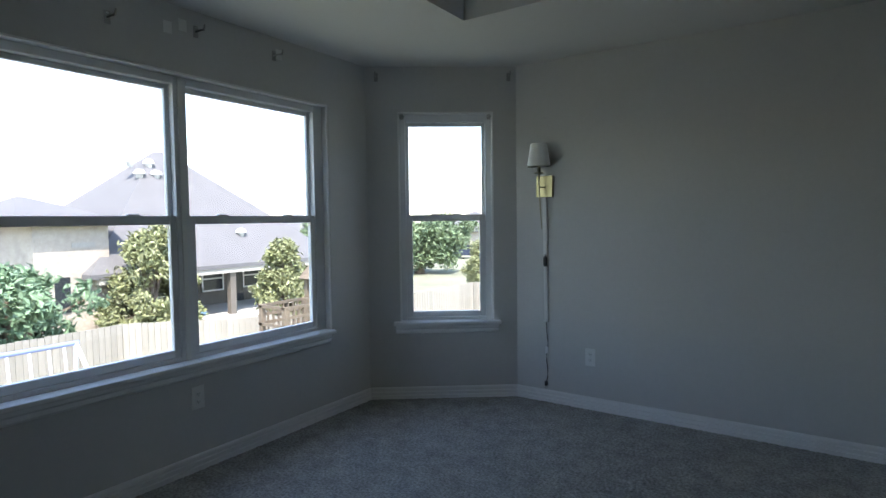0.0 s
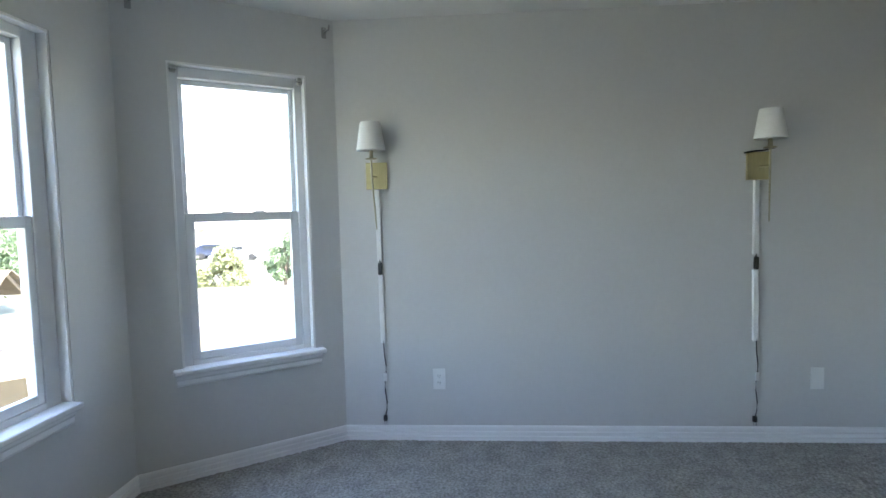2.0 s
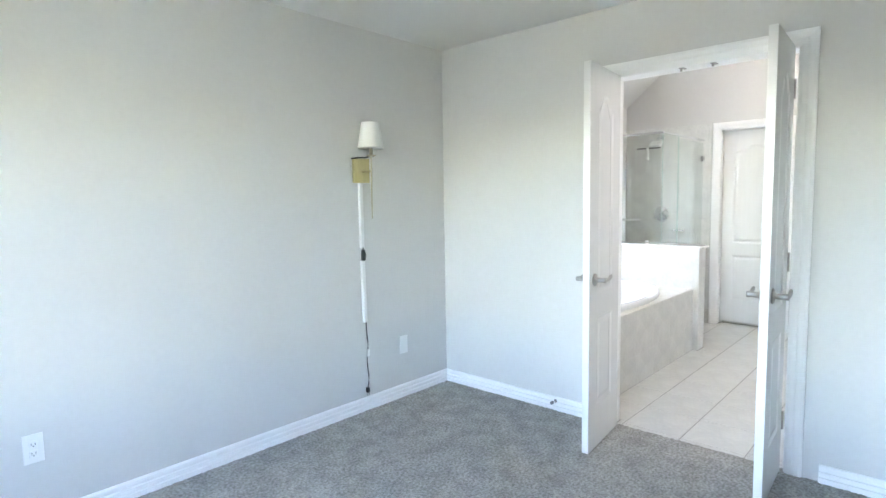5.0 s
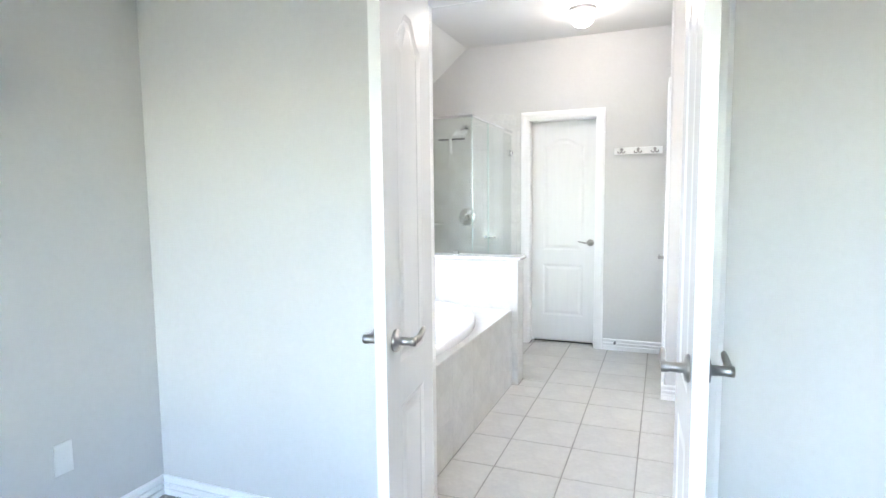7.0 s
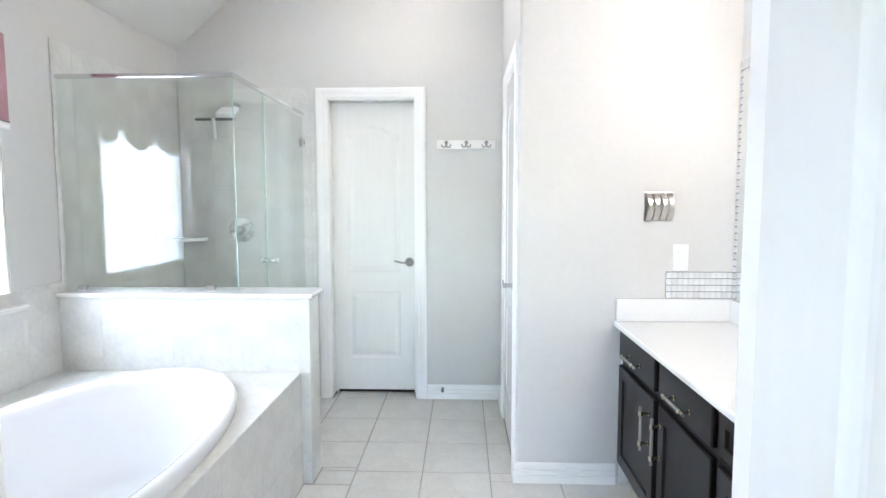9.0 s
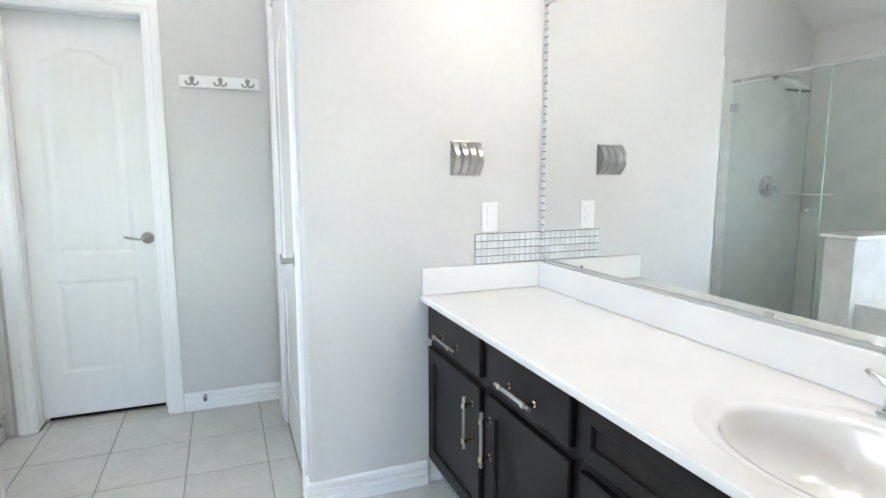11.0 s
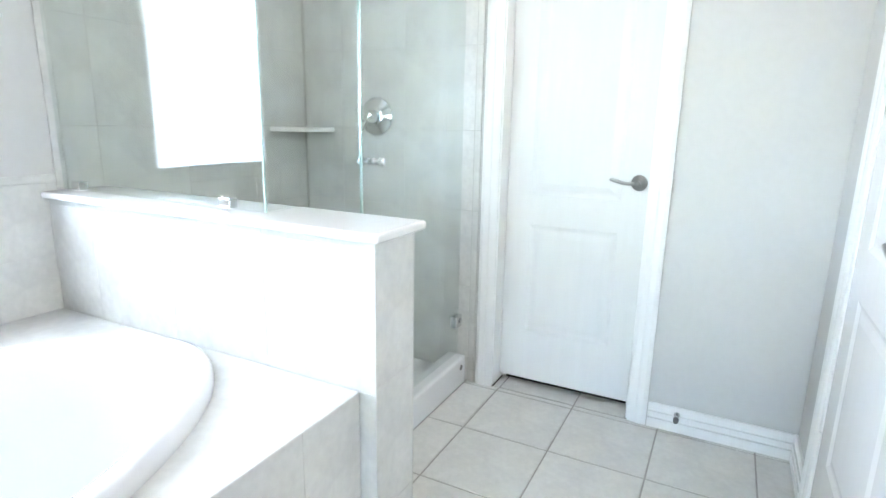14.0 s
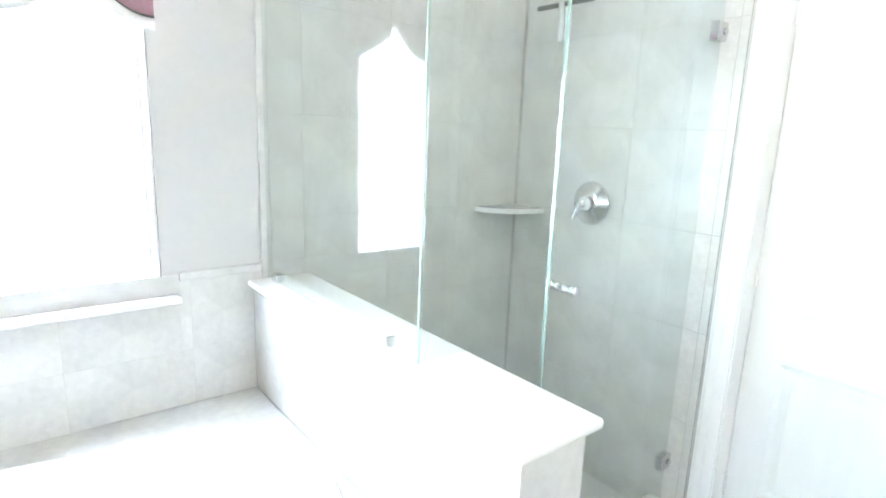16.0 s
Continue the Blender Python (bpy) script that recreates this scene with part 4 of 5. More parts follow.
kn = part("door_knob", moved(lathe_y([(0.0, 0.0), (0.011, 0.0), (0.011, 0.012), (0.007, 0.018), (0.007, 0.024), (0.014, 0.03), (0.015, 0.042), (0.011, 0.046), (0.0, 0.047)], 20), frame_m((4.036, GY - 0.0045, 1.025), (1, 0, 0), (0, -1, 0))), CHROME, s, "chrome door knob", smooth=True)
part("door_knob", moved(lathe_y([(0.0, 0.0), (0.011, 0.0), (0.011, 0.012), (0.007, 0.018), (0.007, 0.024), (0.014, 0.03), (0.015, 0.042), (0.011, 0.046), (0.0, 0.047)], 20), frame_m((4.036, GY + 0.0045, 1.025), (1, 0, 0), (0, 1, 0))), CHROME, s, "chrome door knob", smooth=True)
for yy in (3.44, 4.07):
    part("glass_clip", B((GX - 0.014, GX + 0.014, yy - 0.02, yy + 0.02, 0.924, 0.952), bev=0.003), CHROME, s, "chrome glass clip")

# shower fittings
f = thing("shower_valve", (BE - 0.01, 3.74, 1.163), "round chrome shower valve with a lever", "shower valve")
VM = frame_m((BE - 0.011, 3.74, 1.163), (0, 1, 0), (-1, 0, 0))
part("escutcheon", moved(lathe_y([(0.0, 0.0), (0.083, 0.0), (0.085, 0.004), (0.078, 0.010), (0.058, 0.013), (0.05, 0.020), (0.036, 0.024), (0.0, 0.026)], 40), VM), CHROME, f, smooth=True)
part("hub", moved(lathe_y([(0.0, 0.022), (0.03, 0.022), (0.027, 0.05), (0.02, 0.06), (0.018, 0.078), (0.0, 0.082)], 28), VM), CHROME, f, smooth=True)
part("lever", moved(sweep([(0, 0.066, 0), (0.012, 0.07, -0.02), (0.02, 0.074, -0.045), (0.022, 0.082, -0.062)], [0.011, 0.009, 0.008, 0.006], 12, up=(0, 1, 0)), VM), CHROME, f, smooth=True)
f = thing("shower_fixture", (BE - 0.01, 3.75, 1.97), "white square shower head on a chrome arm", "shower head")
part("arm", sweep([(BE - 0.012, 3.75, 2.0), (4.66, 3.75, 2.0), (4.61, 3.75, 1.985), (4.575, 3.75, 1.955)], 0.0105, 14), CHROME, f, smooth=True)
part("flange", cyl((BE - 0.011, 3.75, 2.0), (BE - 0.018, 3.75, 2.0), 0.032, 0.026, seg=24), CHROME, f)
part("head", moved(B((-0.06, 0.06, -0.06, 0.06, -0.014, 0.014), bev=0.012, seg=3), pose(4.55, 3.75, 1.925, 0, -28, 0)), WENAM, f, "white square spray head")
part("face", moved(B((-0.048, 0.048, -0.048, 0.048, -0.018, -0.0145), bev=0.003), pose(4.55, 3.75, 1.925, 0, -28, 0)), PLATE, f)
q = thing("squeegee", (4.60, 3.85, 1.89), "dark-bladed squeegee with a white handle hanging in the shower", "squeegee")
part("blade", B((4.585, 4.597, 3.72, 3.98, 1.876, 1.892), bev=0.003), RUBBER, q, "dark blade bar")
part("handle", sweep([(4.59, 3.86, 1.89), (4.588, 3.858, 1.85), (4.585, 3.855, 1.80), (4.583, 3.852, 1.755)], [0.014, 0.011, 0.013, 0.009], 12), WENAM, q, "white handle", smooth=True)
bm = bmesh.new()
arc = [(4.709, 4.15), (4.47, 4.15)] + [(4.709 - 0.239 * math.cos(a) + 0.0, 4.15 - 0.17 * math.sin(a)) for a in (0.25, 0.5, 0.75, 1.0, 1.25, 1.45)] + [(4.709, 3.98)]
lo = [bm.verts.new((x, y, 1.092)) for x, y in arc]
hi = [bm.verts.new((x, y, 1.112)) for x, y in arc]
for k in range(len(arc)):
    bm.faces.new((lo[k], lo[(k + 1) % len(arc)], hi[(k + 1) % len(arc)], hi[k]))
bm.faces.new(lo)
bm.faces.new(hi)
tagged(part("corner_shelf", bm, MARBLE), "white stone corner shelf in the shower", "shelf")

# hook rail
h = thing("hook_rail", (BE, 2.22, 1.726), "white board with three metal double hooks on the wall", "hook rail")
part("board", B((BE - 0.016, BE, 2.03, 2.414, 1.697, 1.756), bev=0.004), TRIM, h)
for y in (2.09, 2.222, 2.354):
    k = part("hook", joined(sweep([(BE - 0.018, y, 1.748), (BE - 0.024, y, 1.735), (BE - 0.03, y, 1.715)], [0.006, 0.007, 0.006], 10), *(sweep([(BE - 0.028, y, 1.718), (BE - 0.036, y + s_ * 0.012, 1.706), (BE - 0.044, y + s_ * 0.024, 1.708), (BE - 0.048, y + s_ * 0.030, 1.722)], [0.005, 0.0045, 0.0045, 0.0055], 10) for s_ in (-1, 1)),
                          cyl((BE - 0.016, y, 1.738), (BE - 0.021, y, 1.738), 0.012, seg=16)), NICKEL, h, "nickel double hook", smooth=True)

# ceiling light
l = thing("ceiling_light", (4.03, 2.60, BCEIL), "round opal glass ceiling light, switched on", "ceiling light")
part("canopy", lathe([(0.0, 0.0), (0.098, 0.0), (0.098, -0.018), (0.088, -0.032), (0.0, -0.032)], (4.03, 2.60, BCEIL), 36), WENAM, l, smooth=True)
part("bowl", lathe([(0.075, -0.033), (0.083, -0.055), (0.08, -0.086), (0.064, -0.11), (0.036, -0.126), (0.0, -0.131)], (4.03, 2.60, BCEIL), 36), OPAL, l, "lit opal glass bowl", smooth=True)
vn = thing("ceiling_vent", (3.35, 2.95, BCEIL), "white ceiling air vent", "vent")
part("frame", B((3.2, 3.5, 2.85, 2.87, BCEIL - 0.012, BCEIL), (3.2, 3.5, 3.03, 3.05, BCEIL - 0.012, BCEIL), (3.2, 3.22, 2.87, 3.03, BCEIL - 0.012, BCEIL), (3.48, 3.5, 2.87, 3.03, BCEIL - 0.012, BCEIL), bev=0.002), WENAM, vn)
for k in range(8):
    part("slat", moved(B((-0.13, 0.13, -0.009, 0.009, -0.001, 0.001)), pose(3.35, 2.88 + k * 0.02, BCEIL - 0.007, 35, 0, 0)), WENAM, vn)

# ---- vanity ----
VF = 1.492
def pull(parent, a, b, out=0.034):
    """A clear bar pull with two pale gold posts, from a to b on a face that looks along +y."""
    a, b = Vector(a), Vector(b)
    d_ = (b - a).normalized()
    o = Vector((0, out, 0))
    bar = part("bar_pull", sweep([a + o, b + o], 0.0062, 12, up=(0, 1, 0)), ACRYL, parent, "clear acrylic bar pull")
    for p_ in (a + d_ * 0.028, b - d_ * 0.028):
        part("post", joined(cyl(p_, p_ + o * 0.86, 0.005, seg=12), cyl(p_, p_ + Vector((0, 0.004, 0)), 0.009, seg=14)), GOLD, bar, "pale gold post")
        part("collar", cyl(p_ + o - d_ * 0.009, p_ + o + d_ * 0.009, 0.0088, seg=14), GOLD, bar, "pale gold collar")


def front(x0, x1, z0, z1, shaker):
    """A cabinet front, framed with a sunk panel, or a plain eased slab."""
    y0, y1 = VF, VF + 0.019
    if not shaker:
        bm = B((x0, x1, y0, y1, z0, z1), bev=0.005, seg=2)
        return bm
    r = 0.058
    r = min(r, (z1 - z0) * 0.3)
    bm = bmesh.new()
    steps = ((0.0, y0), (0.0, y1 - 0.003), (0.003, y1), (r - 0.003, y1), (r, y1 - 0.003), (r + 0.002, y1 - 0.010))
    rings_ = [[bm.verts.new((x, y, z)) for x, z in ((x0 + d_, z0 + d_), (x1 - d_, z0 + d_), (x1 - d_, z1 - d_), (x0 + d_, z1 - d_))] for d_, y in steps]
    for a_, b_ in zip(rings_, rings_[1:]):
        for k_ in range(4):
            bm.faces.new((a_[k_], a_[(k_ + 1) % 4], b_[(k_ + 1) % 4], b_[k_]))
    bm.faces.new(rings_[0])
    bm.faces.new(rings_[-1])
    return bm


units = [(3.068, 3.583, "drawer"), (2.582, 3.066, "drawer2"), (1.80, 2.580, "sink"), (1.645, 1.798, "filler")]
for x0, x1, kind in units:
    c = thing("vanity_cabinet", ((x0 + x1) / 2, 1.25, 0), "dark espresso wood vanity cabinet under the white countertop", "cabinet", "vanity cabinets")
    part("body", B((x0, x1, MY + 0.004, VF - 0.001, 0.095, 0.60 if kind == "sink" else 0.765), *([(x0, x1, VF - 0.02, VF - 0.001, 0.60, 0.765)] if kind == "sink" else []), bev=0.001, seg=1), ESPRESSO, c)
    part("toe_kick", B((x0, x1, MY + 0.03, VF - 0.07, 0.0, 0.094)), TOEKICK, c)
    if kind in ("drawer", "drawer2"):
        a, b = (x0 + 0.026, x1 - 0.012) if kind == "drawer" else (x0 + 0.022, x1 - 0.022)
        dr = part("drawer_front", front(a, b, 0.617, 0.75, False), ESPRESSO, c)
        mid = (a + b) / 2
        pull(dr, (mid - 0.095, VF + 0.019, 0.668), (mid + 0.095, VF + 0.019, 0.668))
        do = part("door", front(a, b, 0.115, 0.585, True), ESPRESSO, c)
        hx = a + 0.045 if kind == "drawer" else b - 0.035
        pull(do, (hx, VF + 0.019, 0.368), (hx, VF + 0.019, 0.545))
    elif kind == "sink":
        part("false_front", front(x0 + 0.02, x1 - 0.02, 0.617, 0.75, True), ESPRESSO, c)
        m_ = (x0 + x1) / 2
        for a, b, hx in ((x0 + 0.02, m_ - 0.004, m_ - 0.05), (m_ + 0.004, x1 - 0.02, m_ + 0.05)):
            do = part("door", front(a, b, 0.115, 0.585, True), ESPRESSO, c)
            pull(do, (hx, VF + 0.019, 0.368), (hx, VF + 0.019, 0.545))
solid("vanity_end_trim", B((3.5835, 3.5848, VF - 0.04, VF + 0.006, 0.0, 0.765)), TRIM, "thin white caulk strip where the vanity meets the wall", "trim")

# countertop with its bowl
bm = bmesh.new()
SX, SY, SRX, SRY = 2.13, 1.275, 0.235, 0.165
CT = 0.789
rect = [bm.verts.new((x, y, CT)) for x, y in ((1.645, MY + 0.003), (3.583, MY + 0.003), (3.583, 1.531), (1.645, 1.531))]
prof = [(1.22, 0.0), (1.19, -0.003), (1.08, -0.005), (1.0, -0.008), (0.97, -0.02), (0.92, -0.055), (0.80, -0.10), (0.55, -0.128), (0.12, -0.135)]
NB = 56
rings = [[bm.verts.new((SX + SRX * r * math.cos(2 * math.pi * k / NB), SY + SRY * r * math.sin(2 * math.pi * k / NB), CT + h_)) for k in range(NB)] for r, h_ in prof]
es = [bm.edges.new((r[k], r[(k + 1) % len(r)])) for r in (rect, rings[0]) for k in range(len(r))]
bmesh.ops.triangle_fill(bm, use_beauty=True, use_dissolve=False, edges=es)
for a, b in zip(rings, rings[1:]):
    for k in range(NB):
        bm.faces.new((a[k], a[(k + 1) % NB], b[(k + 1) % NB], b[k]))
bm.faces.new(rings[-1])
mid = [bm.verts.new((x, y, CT - 0.004)) for x, y in ((1.645, MY + 0.003), (3.583, MY + 0.003), (3.583, 1.535), (1.645, 1.535))]
lowv = [bm.verts.new((v_.co.x, v_.co.y, CT - 0.022)) for v_ in mid]
for a, b in ((rect, mid), (mid, lowv)):
    for k in range(4):
        bm.faces.new((a[k], a[(k + 1) % 4], b[(k + 1) % 4], b[k]))
c = thing("vanity_countertop", (2.6, 1.25, 0.767), "white cultured marble countertop with a moulded oval sink", "countertop")
top_ = part("top", bm, MARBLE, c)
for f_ in top_.data.polygons:
    f_.use_smooth = f_.center.z < CT - 0.0015 and abs(f_.normal.z) > 0.02 and f_.center.z > CT - 0.2 and ((f_.center.x - SX) / SRX) ** 2 + ((f_.center.y - SY) / SRY) ** 2 < 1.6
part("backsplash", B((1.645, 3.562, MY + 0.001, MY + 0.022, CT + 0.0005, 0.897), bev=0.005), MARBLE, c)
part("side_splash", B((3.563, 3.584, MY + 0.001, 1.531, CT + 0.0005, 0.897), bev=0.005), MARBLE, c)
part("sink_drain", cyl((SX, SY, CT - 0.134), (SX, SY, CT - 0.130), 0.022, seg=20), CHROME, c, "chrome sink drain")
f = thing("faucet", (SX, 1.055, CT), "chrome two-handle sink faucet", "faucet")
part("base", B((SX - 0.085, SX + 0.085, 1.030, 1.080, CT, CT + 0.016), bev=0.007, seg=3), CHROME, f)
part("spout", sweep([(SX, 1.055, CT + 0.012), (SX, 1.058, CT + 0.075), (SX, 1.075, CT + 0.105), (SX, 1.11, CT + 0.112), (SX, 1.145, CT + 0.098), (SX, 1.158, CT + 0.080)], [0.017, 0.014, 0.0135, 0.0125, 0.0115, 0.011], 16, up=(1, 0, 0)), CHROME, f, smooth=True)
for s_ in (-1, 1):
    hx = SX + s_ * 0.062
    hd = part("handle", lathe([(0.0, 0.0), (0.020, 0.0), (0.017, 0.03), (0.014, 0.045), (0.0, 0.052)], (hx, 1.055, CT + 0.014), 20), CHROME, f, smooth=True)
    part("lever", sweep([(hx, 1.055, CT + 0.058), (hx + s_ * 0.03, 1.05, CT + 0.066), (hx + s_ * 0.062, 1.045, CT + 0.078)], [0.008, 0.0075, 0.006], 12), CHROME, hd, smooth=True)

# mirror
MX0, MX1, MZ0, MZ1 = 1.66, 3.548, 0.912, 1.925
m_ = thing("wall_mirror", (2.6, MY, MZ0), "large frameless wall mirror above the vanity", "mirror")
part("mirror_glass", B((MX0, MX1, MY + 0.002, MY + 0.0075, MZ0, MZ1)), MIRROR, m_)
part("bottom_channel", B((MX0, MX1, MY + 0.001, MY + 0.011, MZ0 - 0.004, MZ0 - 0.0005), bev=0.001, seg=1), STEEL, m_)
for x in (3.28, 2.5):
    part("mirror_clip", B((x, x + 0.02, MY + 0.0078, MY + 0.012, MZ0 - 0.003, MZ0 + 0.009), bev=0.001), CHROME, m_)

# light bar over the mirror
lb = thing("vanity_light", (2.6, MY, 2.22), "wall light bar with three lit opal shades over the mirror", "wall light")
part("bar", B((2.18, 3.02, MY + 0.001, MY + 0.03, 2.19, 2.25), bev=0.008), NICKEL, lb)
for x in (2.28, 2.6, 2.92):
    part("arm", sweep([(x, MY + 0.028, 2.22), (x, MY + 0.08, 2.22), (x, MY + 0.10, 2.20)], 0.009, 10, up=(1, 0, 0)), NICKEL, lb)
    part("opal_shade", lathe([(0.0, 0.0), (0.03, -0.002), (0.038, -0.02), (0.058, -0.10), (0.062, -0.13), (0.0, -0.131)], (x, MY + 0.10, 2.20), 28), OPALV, lb, "lit opal glass shade", smooth=True)

# toothbrush holder and outlet on the pier
TM = frame_m((PX, 1.346, 1.322), (0, -1, 0), (-1, 0, 0))
tb = thing("toothbrush_holder", (PX, 1.346, 1.322), "brushed steel wall toothbrush holder with four slots", "toothbrush holder")
part("backplate", moved(B((-0.064, 0.064, 0, 0.003, -0.067, 0.067), bev=0.001), TM), STEEL, tb)
for k in range(4):
    u = -0.048 + k * 0.032
    bm = bmesh.new()
    K = 12
    rows = []
    for i in range(K + 1):
        s_ = i / K
        z = 0.064 - 0.128 * s_
        y = 0.006 + 0.040 * math.sin(math.pi * s_) ** 0.8
        wd = 0.0125 - 0.005 * math.exp(-((s_ - 0.42) / 0.14) ** 2)
        rows.append([bm.verts.new((u - wd, y, z)), bm.verts.new((u + wd, y, z)), bm.verts.new((u + wd, y - 0.003, z)), bm.verts.new((u - wd, y - 0.003, z))])
    for a, b in zip(rows, rows[1:]):
        for q_ in range(4):
            bm.faces.new((a[q_], a[(q_ + 1) % 4], b[(q_ + 1) % 4], b[q_]))
    bm.faces.new(rows[0])
    bm.faces.new(rows[-1])
    part("curved_band", moved(bm, TM), STEEL, tb, smooth=False)
part("top_plate", moved(B((-0.064, 0.064, 0.003, 0.012, 0.060, 0.066), bev=0.002), TM), STEEL, tb)
outlet(frame_m((PX, 1.239, 1.088), (0, -1, 0), (-1, 0, 0)), True, "white outlet plate above the vanity splash", "wall outlets", PLATE)


# ---- outdoors ----
bm = bmesh.new()
bmesh.ops.create_grid(bm, x_segments=40, y_segments=40, size=600, matrix=Matrix.Translation((-60, 60, GROUND)))
solid("ground", bm, GRASS, "sunlit lawn that reaches the horizon", "ground")
solid("road", moved(B((-60, 60, -4.5, 4.5, 0.0, 0.03)), pose(-34, 62, GROUND, 0, 0, 20)), ROADM, "pale concrete street beyond the gardens", "road")


def fence(p0, p1, first):
    """A board fence with rails and posts from p0 to p1."""
    a, b = Vector((*p0, GROUND)), Vector((*p1, GROUND))
    d_ = (b - a).normalized()
    ang = math.degrees(math.atan2(d_.y, d_.x))
    f_ = thing("fence", a, "weathered cedar board fence round the garden", "fence", "garden fences")
    L = (b - a).length
    k = int(L / 0.145)
    for i in range(k):
        p_ = a + d_ * (0.0725 + 0.145 * i)
        o = new("board", BOARD)
        o.parent = f_
        o.matrix_parent_inverse = Matrix.Translation(-f_.location)
        o.matrix_basis = pose(p_.x, p_.y, p_.z - 0.02 * random.random(), 0, 0, ang)
    for z in (0.3, 1.0, 1.65):
        part("rail", moved(B((0, L, 0.012, 0.05, z, z + 0.09)), pose(a.x, a.y, a.z, 0, 0, ang)), FENCEM, f_)
    for i in range(int(L / 2.4) + 1):
        part("post", moved(B((2.4 * i - 0.045, 2.4 * i + 0.045, 0.05, 0.14, 0, 1.75)), pose(a.x, a.y, a.z, 0, 0, ang)), FENCEM, f_)


BOARD = mesh_of("board", B((-0.069, 0.069, -0.01, 0.01, 0.0, 1.82), bev=0.003, seg=1))
BOARD.materials.append(FENCEM)
fence((-13.4, -2.5), (-14.16, 7.34), 0)
fence((-14.16, 7.34), (-11.4, 10.6), 1)
fence((-11.4, 10.6), (-11.2, 19.5), 2)
fence((-11.2, 19.5), (6.0, 22.5), 3)


def foliage(n, seed, shape, size, material):
    """A crown of many small bent leaf clumps; shape gives a random point of the crown."""
    r = np.random.default_rng(seed)
    vs, fs = [], []
    for i in range(n):
        c_ = shape(r)
        for j_ in range(3):
            ax = r.normal(size=3)
            ax /= np.linalg.norm(ax)
            up_ = r.normal(size=3)
            bx = np.cross(ax, up_)
            bx /= np.linalg.norm(bx)
            s_ = size * r.uniform(0.5, 1.2)
            o_ = c_ + r.normal(size=3) * size * 0.7
            k_ = len(vs)
            nz = np.cross(ax, bx) * s_ * 0.25
            vs += [o_ - ax * s_, o_ + bx * s_ * 0.45 + nz, o_ + ax * s_, o_ - bx * s_ * 0.45 + nz]
            fs += [(k_, k_ + 1, k_ + 2), (k_, k_ + 2, k_ + 3)]
    me_ = bpy.data.meshes.new("crown")
    me_.from_pydata([tuple(map(float, v_)) for v_ in vs], [], fs)
    me_.materials.append(material)
    return me_


def tree(base, height, width, kind, seed, name="tree", label="leafy green tree in the garden"):
    base = Vector(base)
    t_ = thing(name, base, label, "tree" if name == "tree" else "shrub")
    r = random.Random(seed)
    trunk_h = height * (0.18 if kind == "cone" else 0.35)
    limbs = [sweep([base, base + Vector((0.05, 0.02, trunk_h)), base + Vector((0.0, 0.05, height * 0.8))], [width * 0.06, width * 0.045, width * 0.012], 8)]
    blobs = []
    if kind == "cone":
        for i in range(64):
            z = r.uniform(0.06, 1.0)
            rad = width * 0.5 * (1 - 0.82 * z ** 1.7) * r.uniform(0.55, 1.05)
            an = r.uniform(0, 6.283)
            blobs.append((np.array((base.x + rad * math.cos(an), base.y + rad * math.sin(an), base.z + height * z)), width * r.uniform(0.08, 0.15)))
    else:
        for i in range(40):
            z = r.uniform(0.28 if kind == "round" else 0.08, 1.0)
            rad = width * 0.5 * math.sqrt(max(0.05, 1 - ((z - 0.6) / 0.46) ** 2)) * r.uniform(0.3, 1.0)
            an = r.uniform(0, 6.283)
            blobs.append((np.array((base.x + rad * math.cos(an), base.y + rad * math.sin(an), base.z + height * z)), width * r.uniform(0.09, 0.17)))
    for c_, rr in blobs[::4]:
        limbs.append(sweep([base + Vector((0, 0, trunk_h * 0.9)), (base + Vector((0, 0, trunk_h * 1.2)) + Vector(c_)) / 2, Vector(c_)], [width * 0.02, width * 0.014, width * 0.005], 6))
    part("trunk", joined(*limbs), BARK, t_)

    def shape(g):
        c_, rr = blobs[g.integers(len(blobs))]
        v_ = g.normal(size=3)
        v_ /= np.linalg.norm(v_)
        return c_ + v_ * rr * g.uniform(0.5, 1.05) * np.array((1, 1, 0.8))

    cr = new("crown", foliage((3400 if kind == "cone" else 2600) if width < 6 else 3600, seed, shape, 0.045 * width ** 0.75 + 0.02, {"cone": LEAFY, "round": LEAF, "bush": LEAFB}[kind]))
    cr.parent = t_
    cr.matrix_parent_inverse = Matrix.Translation(-base)


tree((-21.0, 11.7, GROUND), 4.0, 3.5, "cone", 1, label="young magnolia tree with glossy bronze-green leaves")
tree((-15.9, 13.9, GROUND), 3.5, 2.4, "cone", 2, label="small magnolia tree behind the fence")
tree((-17.6, 6.0, GROUND), 3.0, 4.2, "bush", 3, "shrub", "bright green myrtle bushes behind the fence")
tree((-17.4, 3.2, GROUND), 2.7, 3.6, "bush", 7, "shrub", "bright green myrtle bushes behind the fence")
tree((-16.6, 29.3, GROUND), 3.0, 2.3, "cone", 4, label="small magnolia tree beyond the fence")
tree((-26.5, 36.5, GROUND), 3.6, 6.5, "round", 5, label="broad leafy tree beyond the fence")
tree((-30.0, 33.0, GROUND), 4.2, 6.0, "round", 6, label="broad leafy tree beyond the fence")
tree((-11.5, 30.5, GROUND), 3.2, 2.2, "round", 8, label="thin young street tree")
tree((-24.5, 24.5, GROUND), 4.2, 5.0, "round", 9, label="leafy green tree beside the house")
tree((-14.5, 29.8, GROUND), 2.4, 2.4, "cone", 11, label="small magnolia tree beyond the fence")
tree((-38.0, 58.0, GROUND), 4.5, 7.0, "round", 10, label="distant leafy street tree")


